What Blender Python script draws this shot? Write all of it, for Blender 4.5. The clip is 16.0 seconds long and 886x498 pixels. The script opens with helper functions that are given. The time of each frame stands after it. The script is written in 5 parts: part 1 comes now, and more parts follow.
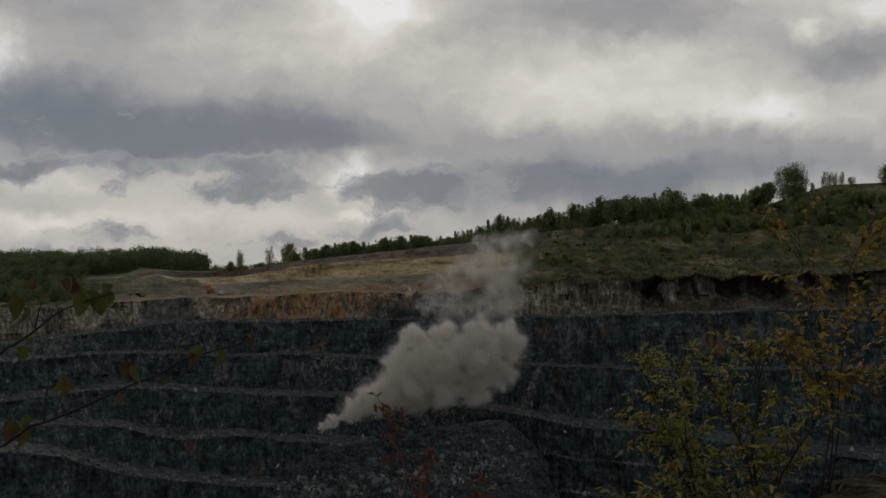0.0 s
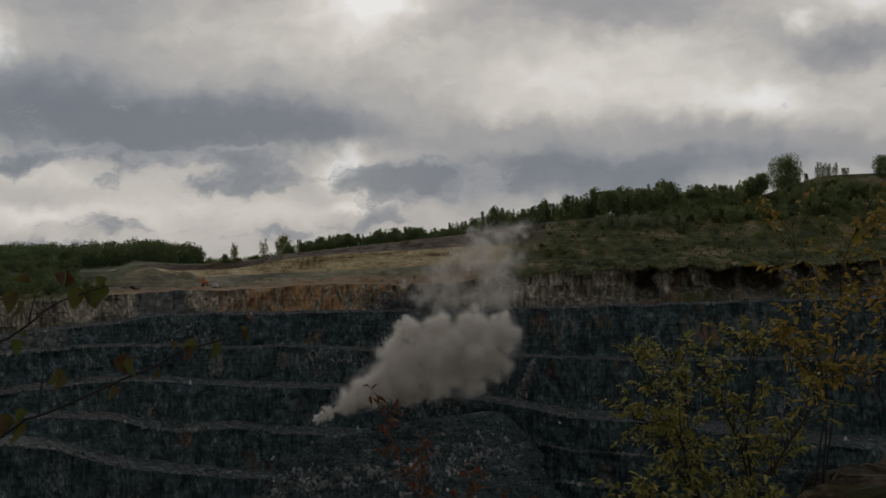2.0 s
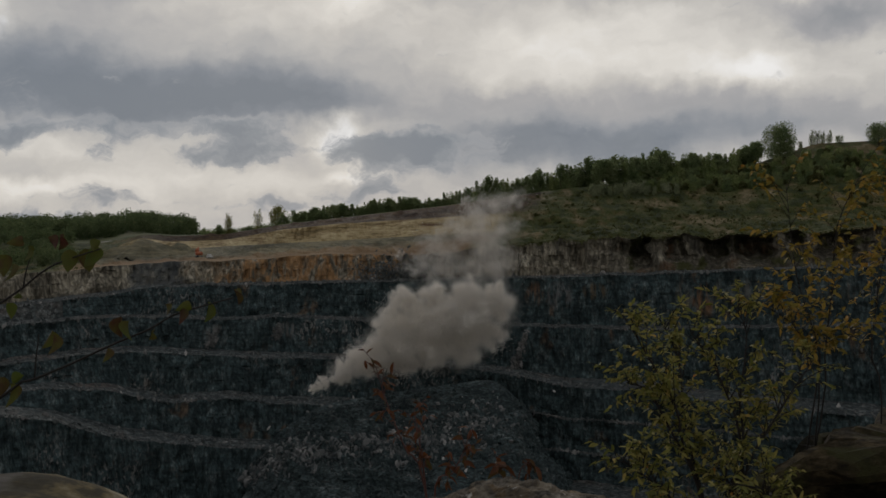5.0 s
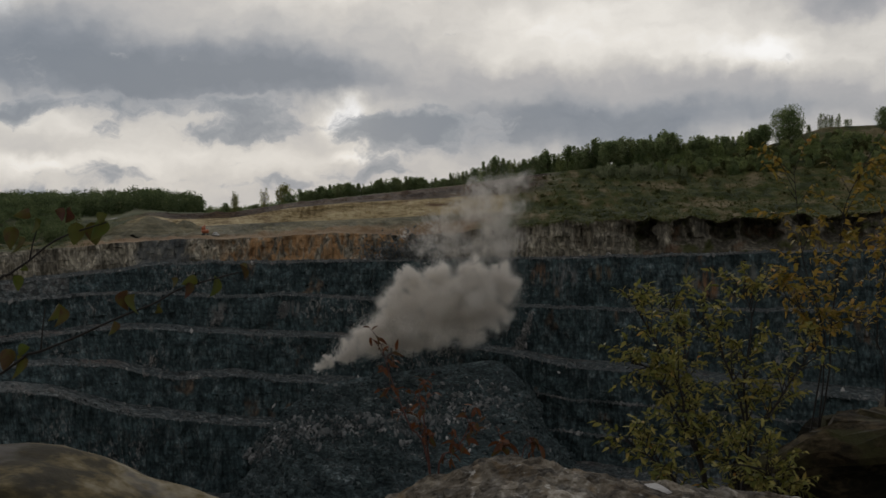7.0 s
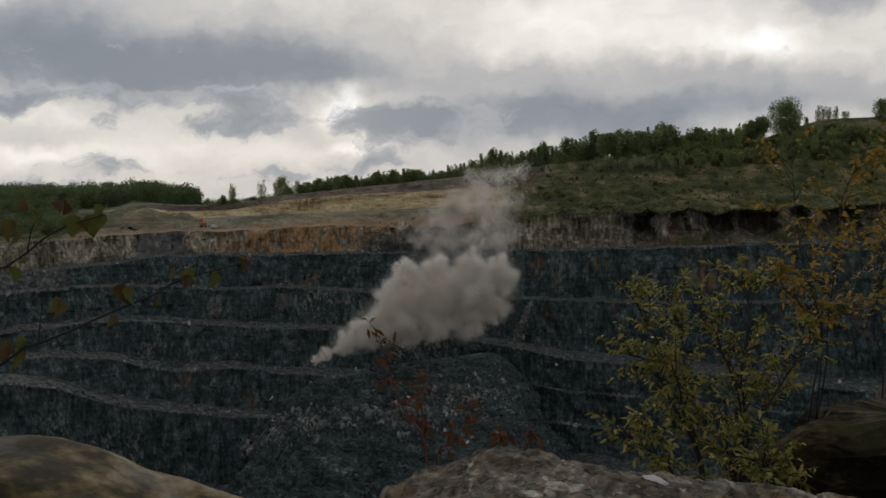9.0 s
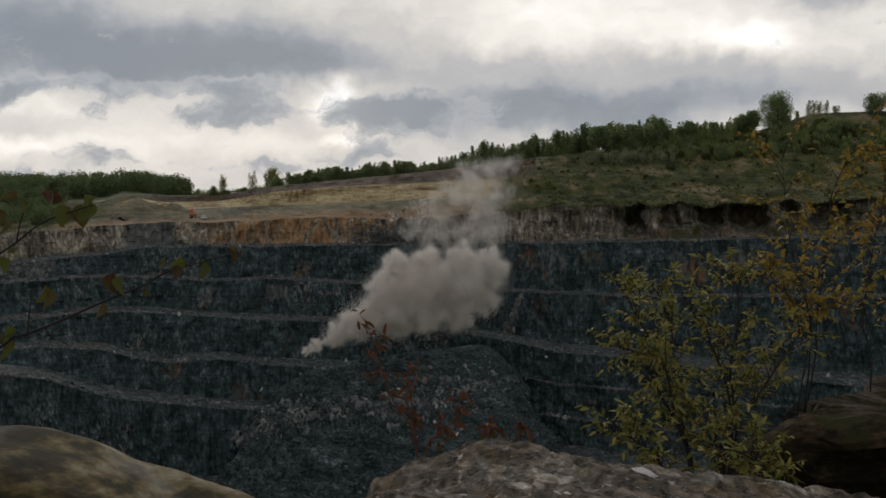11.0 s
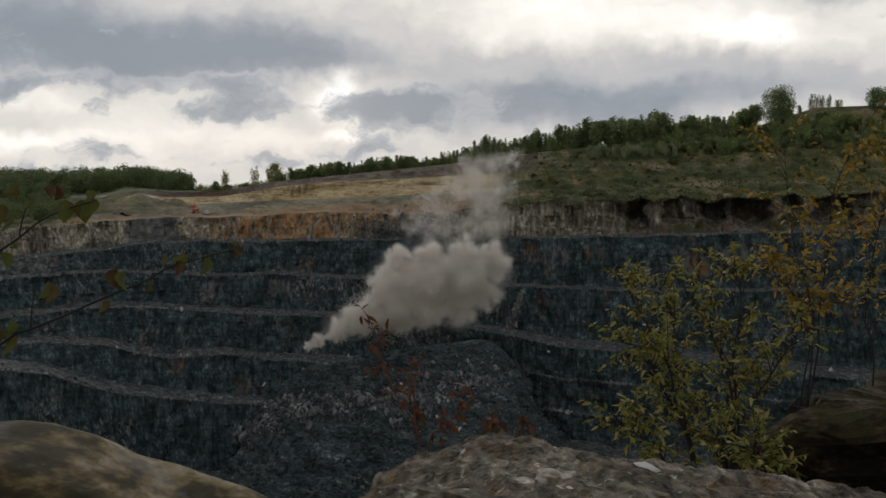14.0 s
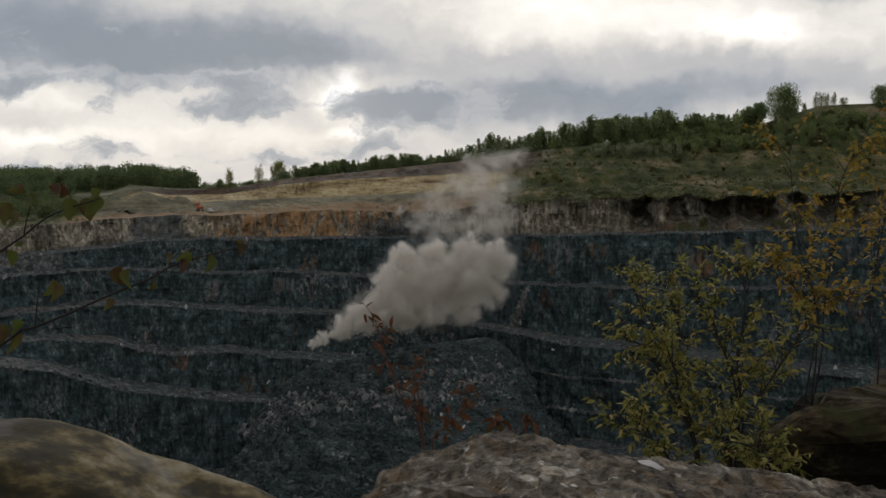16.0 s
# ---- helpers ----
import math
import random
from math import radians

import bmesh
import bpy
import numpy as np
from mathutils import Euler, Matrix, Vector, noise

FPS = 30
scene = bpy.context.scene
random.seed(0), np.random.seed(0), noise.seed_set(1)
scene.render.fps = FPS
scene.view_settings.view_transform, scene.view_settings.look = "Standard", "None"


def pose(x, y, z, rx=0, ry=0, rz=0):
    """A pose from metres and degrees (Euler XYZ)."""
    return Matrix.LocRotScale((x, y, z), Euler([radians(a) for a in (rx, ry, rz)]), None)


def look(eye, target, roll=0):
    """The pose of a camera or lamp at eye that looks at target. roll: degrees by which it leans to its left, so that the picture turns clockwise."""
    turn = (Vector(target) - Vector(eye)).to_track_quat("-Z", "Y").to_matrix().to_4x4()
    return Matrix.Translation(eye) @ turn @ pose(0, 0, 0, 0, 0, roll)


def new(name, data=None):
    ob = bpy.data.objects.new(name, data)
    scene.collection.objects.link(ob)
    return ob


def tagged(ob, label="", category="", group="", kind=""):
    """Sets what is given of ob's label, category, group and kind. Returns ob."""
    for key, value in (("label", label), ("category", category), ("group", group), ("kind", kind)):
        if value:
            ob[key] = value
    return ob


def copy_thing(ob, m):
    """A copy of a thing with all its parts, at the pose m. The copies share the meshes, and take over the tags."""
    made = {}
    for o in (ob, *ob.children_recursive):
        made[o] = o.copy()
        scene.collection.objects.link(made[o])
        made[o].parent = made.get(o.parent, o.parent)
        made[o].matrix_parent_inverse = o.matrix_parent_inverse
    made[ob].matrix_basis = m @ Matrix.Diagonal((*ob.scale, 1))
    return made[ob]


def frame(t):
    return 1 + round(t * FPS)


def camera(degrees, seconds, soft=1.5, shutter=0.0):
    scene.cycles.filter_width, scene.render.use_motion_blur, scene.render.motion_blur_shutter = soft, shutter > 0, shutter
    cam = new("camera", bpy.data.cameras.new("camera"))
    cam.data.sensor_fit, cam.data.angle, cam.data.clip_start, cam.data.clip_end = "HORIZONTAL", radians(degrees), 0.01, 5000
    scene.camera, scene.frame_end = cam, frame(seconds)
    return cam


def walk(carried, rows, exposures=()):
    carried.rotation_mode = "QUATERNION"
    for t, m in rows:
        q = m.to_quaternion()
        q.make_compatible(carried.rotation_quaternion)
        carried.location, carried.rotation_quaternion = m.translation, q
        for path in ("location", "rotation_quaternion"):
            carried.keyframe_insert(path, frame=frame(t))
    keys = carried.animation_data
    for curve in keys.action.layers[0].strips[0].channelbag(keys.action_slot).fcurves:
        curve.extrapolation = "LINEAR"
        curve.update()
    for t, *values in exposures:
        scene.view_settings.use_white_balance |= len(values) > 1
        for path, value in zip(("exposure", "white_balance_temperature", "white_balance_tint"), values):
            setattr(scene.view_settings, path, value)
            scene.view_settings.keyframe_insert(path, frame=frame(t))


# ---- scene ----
from math import sin, cos, pi, atan2

# ---------------------------------------------------------------- camera
cam = camera(44.0, 16.0, soft=1.6)
TURNS = [
    (0.0, 1.15, 0.00, 0.00), (0.5, 0.87, 0.07, -0.20), (1.0, 0.87, 0.11, -0.21), (1.5, 0.75, 0.21, -0.24),
    (2.0, 0.72, 0.20, -0.29), (2.5, 0.66, 0.23, -0.33), (3.0, 0.54, 0.19, -0.36), (3.5, 0.45, 0.35, -0.27),
    (4.3, -0.1, 0.42, -0.38), (5.1, -0.95, 0.45, -0.60),
    (5.8, -1.40, 0.38, -0.69), (6.0, -1.48, 0.26, -0.61), (6.5, -1.50, 0.01, -0.29), (7.0, -1.89, -0.10, -0.26),
    (7.5, -1.87, -0.21, -0.27), (8.0, -2.10, 0.09, -0.08), (8.5, -2.20, 0.11, -0.01), (9.0, -2.30, -0.08, -0.38),
    (10.2, -2.58, -0.35, -0.80),
    (11.5, -2.74, -0.47, -0.93), (12.0, -2.65, -0.62, -0.95), (12.5, -2.91, -0.40, -0.76), (13.0, -2.93, -0.42, -0.74),
    (13.5, -3.02, -0.41, -0.76), (14.0, -2.98, -0.31, -0.74), (14.5, -2.98, -0.35, -0.62), (15.0, -3.05, -0.23, -0.62),
    (15.5, -3.06, -0.30, -0.60), (16.0, -3.09, -0.32, -0.52)]


def lift(t):
    """The camera sinks a centimetre on its rest between the fourth and sixth second."""
    k = min(1, max(0, (t - 3.6) / 2.2))
    return 0.012 * (1 - k * k * (3 - 2 * k))


walk(cam, [(t, pose(0, 0, lift(t), 90 + p, r, y)) for t, p, r, y in TURNS],
     exposures=[(0.0, -0.66), (3.5, -0.61), (5.8, -0.42), (7.0, -0.33), (9.0, -0.17), (12.5, 0.0), (16.0, 0.06)])


# ---------------------------------------------------------------- node helpers
class Nodes:
    def __init__(self, tree):
        self.tree = tree
        tree.nodes.clear()

    def add(self, kind, inputs=None, **props):
        n = self.tree.nodes.new(kind)
        if "operation" in props:
            n.operation = props["operation"]
        if "use_clamp" in props:
            n.use_clamp = props["use_clamp"]
        if "data_type" in props:
            n.data_type, n.blend_type = props["data_type"], props["blend_type"]
        if "interpolation_type" in props:
            n.interpolation_type = props["interpolation_type"]
        for k, v in (inputs or {}).items():
            if isinstance(v, bpy.types.NodeSocket):
                self.tree.links.new(v, n.inputs[k])
            else:
                n.inputs[k].default_value = v
        return n

    def math(self, op, a, b=0.0, c=0.0, clamp=False):
        return self.add("ShaderNodeMath", {0: a, 1: b, 2: c}, operation=op, use_clamp=clamp).outputs[0]

    def vec(self, op, a, b=(0, 0, 0)):
        n = self.add("ShaderNodeVectorMath", {0: a, 1: b}, operation=op)
        return n.outputs["Value"] if op == "DOT_PRODUCT" else n.outputs[0]

    def noise(self, vector, scale, detail=4.0, rough=0.55, distortion=0.0):
        return self.add("ShaderNodeTexNoise", {"Vector": vector, "Scale": scale, "Detail": detail, "Roughness": rough, "Distortion": distortion})

    def ramp(self, fac, stops, mode="LINEAR"):
        n = self.add("ShaderNodeValToRGB", {0: fac})
        n.color_ramp.interpolation = mode
        el = n.color_ramp.elements
        while len(el) < len(stops):
            el.new(0.5)
        for e, (p, c) in zip(el, stops):
            e.position, e.color = p, (*c, 1) if len(c) == 3 else c
        return n.outputs[0]

    def mix(self, fac, a, b, blend="MIX"):
        n = self.add("ShaderNodeMix", data_type="RGBA", blend_type=blend)
        for k, v in ((0, fac), (6, a), (7, b)):
            if isinstance(v, bpy.types.NodeSocket):
                self.tree.links.new(v, n.inputs[k])
            else:
                n.inputs[k].default_value = (*v, 1) if k and len(v) == 3 else v
        return n.outputs[2]

    def span(self, value, a, b, to0=0.0, to1=1.0):
        return self.add("ShaderNodeMapRange", {0: value, 1: a, 2: b, 3: to0, 4: to1}, interpolation_type="SMOOTHSTEP").outputs[0]


def grey(v):
    return (v, v, v)


# ---------------------------------------------------------------- sky and sun
world = bpy.data.worlds.new("world")
scene.world = world
world.use_nodes = True
W = Nodes(world.node_tree)
SUN_TURN, SUN_RISE = radians(-5), radians(24)
sky = W.add("ShaderNodeTexSky")
sky.sky_type, sky.sun_disc, sky.sun_elevation, sky.sun_rotation, sky.dust_density = "NISHITA", False, SUN_RISE, SUN_TURN, 2.0
direction = W.add("ShaderNodeTexCoord").outputs["Generated"]
sep = W.add("ShaderNodeSeparateXYZ", {0: direction})
bearing = W.math("MULTIPLY", W.math("ARCTAN2", sep.outputs[0], sep.outputs[1]), 180 / pi)
rise = W.math("MULTIPLY", W.math("ARCSINE", sep.outputs[2]), 180 / pi)
plane = W.add("ShaderNodeCombineXYZ", {0: bearing, 1: rise, 2: 0.0}).outputs[0]
# slow and fast billows bend the banks of cloud
warp1 = W.vec("SUBTRACT", W.noise(plane, 0.22, 5, 0.6).outputs["Color"], (0.5, 0.5, 0.5))
warp2 = W.vec("SUBTRACT", W.noise(plane, 0.8, 4, 0.5).outputs["Color"], (0.5, 0.5, 0.5))
bent = W.vec("ADD", W.vec("ADD", plane, W.vec("MULTIPLY", warp1, (2.6, 1.6, 0))), W.vec("MULTIPLY", warp2, (2.0, 1.4, 0)))
drawn = W.vec("MULTIPLY", bent, (0.55, 1.15, 1))


def banks(start, rows):
    """Sum of soft banks: bearing, height, half width, half depth (degrees), amount."""
    for b, h, rb, rh, a in rows:
        d = W.vec("MULTIPLY", W.vec("SUBTRACT", bent, (b, h, 0)), (1 / rb, 1 / rh, 0))
        g = W.math("EXPONENT", W.math("MULTIPLY", W.vec("DOT_PRODUCT", d, d), -0.9))
        start = W.math("MULTIPLY_ADD", g, a, start)
    return start


# the bright high overcast
BRIGHT = [(-3.7, 14.2, 2.4, 1.7, 0.62), (-6.0, 11.5, 8, 1.8, 0.14), (5.2, 9.6, 3.4, 2.0, 0.22), (11.5, 10.4, 4.2, 1.4, 0.19), (14.5, 8.6, 5.0, 1.2, 0.20),
          (17.0, 7.8, 2.4, 0.8, 0.26), (22.0, 12.4, 1.6, 0.8, 0.34), (18.3, 11.9, 1.0, 0.6, 0.26), (-22.8, 10.3, 1.4, 1.5, 0.80), (23, 8.0, 3, 1.5, 0.14), (20, 14, 5, 1.6, 0.20), (8, 8.4, 7, 1.4, 0.06)]
BRIGHT_LOW = [(-20.0, 2.5, 2.8, 0.55, 0.26), (-15.0, 3.1, 2.4, 0.9, 0.14), (-9.5, 2.8, 3.0, 0.7, 0.12), (-4.8, 4.9, 1.2, 0.9, 0.46), (-4.0, 3.0, 1.7, 0.3, 0.30),
              (-13.0, 2.2, 9.0, 1.2, 0.03), (10.7, 4.6, 1.1, 0.6, 0.20), (-19, 4.4, 3, 0.6, 0.16)]
DULL = [(-19.0, 13.5, 5.5, 1.8, -0.12), (9.5, 13.4, 5.0, 1.2, -0.22), (20.5, 10.6, 2.6, 1.0, -0.26), (1.5, 11.8, 2.5, 1.5, -0.10), (6.0, 6.7, 9.0, 0.8, -0.16), (16, 5.4, 8, 1.2, -0.18)]
light = W.math("MULTIPLY_ADD", W.noise(drawn, 0.12, 4, 0.5).outputs["Fac"], 0.20, 0.45)
light = W.math("ADD", light, W.math("MULTIPLY_ADD", W.noise(drawn, 0.6, 6, 0.52).outputs["Fac"], 0.34, -0.17))
# added, out of view: the sky darkens overhead to dim the ground
light = W.math("MULTIPLY_ADD", W.span(rise, 17, 42), -0.28, light)
light = banks(light, BRIGHT + BRIGHT_LOW + DULL)
overcast = W.ramp(light, [(0.0, (0.20, 0.215, 0.245)), (0.25, (0.33, 0.345, 0.37)), (0.45, (0.47, 0.465, 0.475)), (0.62, (0.67, 0.645, 0.61)),
                          (0.80, (0.88, 0.845, 0.79)), (1.0, (1.10, 1.09, 1.08))])
# a broad grey-blue bank that fades upwards
BANK = [(-15.0, 6.7, 8.5, 1.5, 0.85), (-20.0, 8.6, 4.0, 2.2, 0.55), (-8.0, 7.2, 6.0, 1.2, 0.55), (-10, 9.3, 11, 1.8, 0.32), (3.5, 4.6, 6.0, 1.7, 0.75), (11.0, 4.4, 5.0, 1.3, 0.6), (-17, 13.0, 6, 1.6, 0.30), (17, 5.4, 5, 0.9, 0.4)]
soft = banks(W.math("MULTIPLY_ADD", W.noise(drawn, 0.35, 5, 0.5).outputs["Fac"], 0.5, -0.25), BANK)
mottle = W.math("MULTIPLY_ADD", W.noise(drawn, 0.5, 6, 0.55).outputs["Fac"], 0.9, -0.45)
soft_tone = W.ramp(W.math("ADD", soft, mottle), [(0.0, (0.45, 0.455, 0.47)), (0.4, (0.33, 0.355, 0.395)), (0.75, (0.235, 0.268, 0.318)), (1.0, (0.19, 0.225, 0.275))])
cloud = W.mix(W.math("MULTIPLY", W.span(soft, 0.0, 0.8), 0.94), overcast, soft_tone)
# small ragged clouds with crisp edges, low down
PUFF_BANKS = [(-9.0, 4.7, 2.2, 1.1, 1.0), (-2.7, 4.4, 2.2, 0.95, 1.0), (0.5, 4.3, 3.0, 1.2, 0.8), (-16.8, 4.2, 1.4, 0.6, 0.55), (-16.5, 1.9, 2.6, 0.5, 0.45), (-12.2, 4.0, 1.3, 0.5, 0.7),
              (-3.0, 2.1, 1.6, 0.6, 0.85), (-22.0, 4.9, 2.0, 0.6, 0.8), (-19.5, 1.0, 2.5, 0.4, 0.7), (-8.0, 1.4, 3.0, 0.35, 0.6), (-12.5, 5.4, 3.0, 0.5, 0.6), (-18.5, 5.5, 3.0, 0.5, 0.7)]
crisp = banks(W.math("MULTIPLY_ADD", W.noise(drawn, 0.75, 8, 0.6).outputs["Fac"], 2.0, -1.0), PUFF_BANKS)
crisp_tone = W.ramp(W.math("ADD", crisp, mottle), [(0.2, (0.52, 0.52, 0.53)), (0.5, (0.38, 0.40, 0.435)), (0.8, (0.265, 0.30, 0.345)), (1.0, (0.22, 0.255, 0.305))])
cloud = W.mix(W.math("MULTIPLY", W.span(crisp, 0.22, 0.66), 0.88), cloud, crisp_tone)
# below the horizon lies dark land
above = W.mix(W.span(rise, 0.1, -0.6), cloud, (0.05, 0.055, 0.045))
sky_light = W.add("ShaderNodeBackground", {"Color": sky.outputs[0], "Strength": 0.06})
cloud_light = W.add("ShaderNodeBackground", {"Color": above, "Strength": 1.12})
both = W.add("ShaderNodeMixShader", {0: 0.97, 1: sky_light.outputs[0], 2: cloud_light.outputs[0]})
W.add("ShaderNodeOutputWorld", {"Surface": both.outputs[0]})

sun = new("sun", bpy.data.lights.new("sun", "SUN"))
sun.data.energy, sun.data.angle, sun.data.color = 0.6, radians(25), (1.0, 0.94, 0.86)
sun.matrix_world = look((0, 0, 300), (-sin(SUN_TURN) * 100 * cos(SUN_RISE), -100 * cos(SUN_TURN) * cos(SUN_RISE), 300 - 100 * sin(SUN_RISE)))


# ---------------------------------------------------------------- materials
def surface(name, stops, scale=1.0, stretch=(1, 1, 1), fine=6.0, rough=0.9, bump=0.3, bump_scale=3.0, tint=None, spots=None, tint_at=(0.5, 0.7), cells=None):
    """Weathered mineral or soil: broad patches, grain and relief. tint: (colour, scale); spots: (colour, scale, amount)."""
    m = bpy.data.materials.new(name)
    m.use_nodes = True
    N = Nodes(m.node_tree)
    pos = N.add("ShaderNodeNewGeometry").outputs["Position"]
    p = N.vec("MULTIPLY", pos, stretch)
    broad = N.noise(p, scale, 5, 0.6).outputs["Fac"]
    grain = N.noise(p, scale * fine, 6, 0.65).outputs["Fac"]
    val = N.math("ADD", N.math("MULTIPLY", broad, 0.55), N.math("MULTIPLY", grain, 0.45))
    col = N.ramp(N.span(val, 0.32, 0.68), stops)
    if tint:
        col = N.mix(N.span(N.noise(p, tint[1], 4, 0.6).outputs["Fac"], *tint_at), col, tint[0])
    if spots:
        v = N.noise(pos, spots[1], 3, 0.7).outputs["Fac"]
        col = N.mix(N.span(v, spots[2], spots[2] + 0.06), col, spots[0])
    relief = N.noise(p, scale * bump_scale, 7, 0.7).outputs["Fac"]
    if cells:
        # broken pieces, each with a tone and a level of its own: scale, stretch, darkest, lightest
        wob = N.vec("ADD", N.vec("MULTIPLY", pos, cells[1]), N.vec("MULTIPLY", N.noise(pos, cells[0] * 1.5, 3, 0.6).outputs["Color"], grey(0.5 / cells[0])))
        vor = N.add("ShaderNodeTexVoronoi", {"Vector": wob, "Scale": cells[0]})
        tone = N.add("ShaderNodeSeparateXYZ", {0: vor.outputs["Color"]}).outputs[0]
        k = N.add("ShaderNodeMapRange", {0: tone, 1: 0.0, 2: 1.0, 3: cells[2], 4: cells[3]}).outputs[0]
        edge = N.span(vor.outputs["Distance"], 0.75, 0.45, 0.55, 1.0)
        k = N.math("MULTIPLY", k, edge)
        col = N.mix(1.0, col, N.add("ShaderNodeCombineXYZ", {0: k, 1: k, 2: k}).outputs[0], "MULTIPLY")
        relief = N.math("ADD", N.math("MULTIPLY", relief, 0.5), N.math("MULTIPLY_ADD", tone, 0.5, N.math("MULTIPLY", edge, 0.3)))
    bm = N.add("ShaderNodeBump", {"Strength": bump, "Distance": 0.35 / max(scale, 0.05) * 0.2, "Height": relief})
    bsdf = N.add("ShaderNodeBsdfPrincipled", {"Base Color": col, "Roughness": rough, "Normal": bm.outputs[0], "Specular IOR Level": 0.25})
    N.add("ShaderNodeOutputMaterial", {"Surface": bsdf.outputs[0]})
    return m, N, pos, col, bsdf


def bluestone_material():
    m, N, pos, col, bsdf = surface("bluestone_face", [(0.0, (0.013, 0.022, 0.023)), (0.4, (0.030, 0.047, 0.049)), (0.75, (0.054, 0.076, 0.077)), (1.0, (0.135, 0.158, 0.156))],
                                   scale=0.30, stretch=(1, 1, 0.55), fine=5, bump=1.0, bump_scale=4, tint=((0.085, 0.064, 0.046), 0.07), tint_at=(0.62, 0.70), cells=(0.8, (1, 1, 0.45), 0.75, 1.25))
    # drill marks and water streaks, thin beds, and fresh pale scars
    streak = N.noise(N.vec("MULTIPLY", pos, (1, 1, 0.10)), 0.75, 4, 0.6).outputs["Fac"]
    bed = N.noise(N.vec("MULTIPLY", pos, (0.12, 0.12, 1.0)), 0.8, 4, 0.6).outputs["Fac"]
    k = N.math("MULTIPLY", N.span(streak, 0.36, 0.62, 0.82, 1.18), N.span(bed, 0.36, 0.60, 0.8, 1.2))
    col = N.mix(1.0, col, N.add("ShaderNodeCombineXYZ", {0: k, 1: k, 2: k}).outputs[0], "MULTIPLY")
    scar = N.math("MULTIPLY", N.span(N.noise(pos, 0.045, 3, 0.5).outputs["Fac"], 0.56, 0.68), N.span(N.noise(N.vec("MULTIPLY", pos, (1, 1, 0.5)), 0.9, 5, 0.7).outputs["Fac"], 0.52, 0.62))
    col = N.mix(scar, col, (0.19, 0.185, 0.175))
    # seeps: rusty and chalky stains that run down the upper wall
    where = N.add("ShaderNodeSeparateXYZ", {0: pos})
    run = N.noise(N.vec("MULTIPLY", pos, (1, 0.4, 0.14)), 0.55, 5, 0.65).outputs["Fac"]
    for cx, cz, rx, rz, stain in ((106, -27, 4.5, 7, (0.20, 0.095, 0.035)), (99, -26, 3, 6, (0.15, 0.13, 0.10)), (65, -24, 5, 3.5, (0.15, 0.105, 0.06)), (41, -25, 4, 5, (0.17, 0.10, 0.06)),
                                  (51, -26, 5, 6, (0.22, 0.21, 0.20)), (120, -24, 14, 6, (0.13, 0.13, 0.115)), (150, -22, 12, 6, (0.08, 0.085, 0.075)), (-86, -40, 5, 4, (0.20, 0.195, 0.185)), (-58, -38, 5, 3, (0.17, 0.165, 0.155))):
        dx = N.math("MULTIPLY", N.math("SUBTRACT", where.outputs[0], cx), 1 / rx)
        dz = N.math("MULTIPLY", N.math("SUBTRACT", where.outputs[2], cz), 1 / rz)
        d = N.math("ADD", N.math("MULTIPLY", dx, dx), N.math("MULTIPLY", dz, dz))
        amount = N.math("MULTIPLY", N.span(d, 1.4, 0.2), N.span(run, 0.42, 0.62))
        col = N.mix(N.math("MULTIPLY", amount, 0.75), col, stain)
    N.tree.links.new(col, bsdf.inputs["Base Color"])
    return m


BLUESTONE = bluestone_material()
RUBBLE = surface("rubble_ledge", [(0.0, (0.022, 0.030, 0.030)), (0.5, (0.052, 0.062, 0.062)), (1.0, (0.15, 0.155, 0.147))], scale=0.35, fine=5, bump=0.8, bump_scale=4,
                 tint=((0.10, 0.085, 0.075), 0.05), cells=(0.7, (1, 1, 1), 0.5, 1.7))[0]
HEAP = surface("rubble_heap", [(0.0, (0.008, 0.012, 0.0125)), (0.45, (0.034, 0.050, 0.051)), (0.8, (0.070, 0.092, 0.092)), (1.0, (0.18, 0.20, 0.196))], scale=0.16, stretch=(0.6, 0.6, 2.6), fine=7, bump=1.0, bump_scale=4, cells=(1.0, (0.8, 0.5, 1.9), 0.7, 1.3))[0]


def grassed(N, pos, col):
    """Rough grass that takes over along a ragged, slanting line east of the sand, and at the far western end."""
    x, y, z = N.add("ShaderNodeSeparateXYZ", {0: pos}).outputs
    n1 = N.noise(pos, 0.03, 5, 0.6).outputs["Fac"]
    n2 = N.noise(N.vec("MULTIPLY", pos, (1, 0.25, 1)), 0.12, 6, 0.65).outputs["Fac"]
    slant = N.add("ShaderNodeMapping", {"Vector": pos, "Rotation": (0, radians(-28), 0), "Scale": (0.35, 0.5, 2.2)}).outputs[0]
    n3 = N.noise(slant, 0.07, 6, 0.65).outputs["Fac"]
    tone = N.ramp(N.span(N.math("ADD", N.math("MULTIPLY", n2, 0.5), N.math("MULTIPLY", n3, 0.5)), 0.41, 0.60),
                  [(0.0, (0.024, 0.032, 0.008)), (0.35, (0.052, 0.062, 0.014)), (0.6, (0.070, 0.068, 0.020)), (0.82, (0.105, 0.085, 0.036)), (1.0, (0.175, 0.14, 0.075))])
    edge = N.math("ADD", N.math("MULTIPLY_ADD", z, -1.3, x), N.math("ADD", N.math("MULTIPLY_ADD", n1, 44, -22), N.math("MULTIPLY_ADD", n2, 24, -12)))
    col = N.mix(N.span(edge, 22, 36), col, tone)
    west = N.math("ADD", N.math("MULTIPLY_ADD", n2, 24, -12), x)
    return N.mix(N.span(west, -146, -166), col, tone)


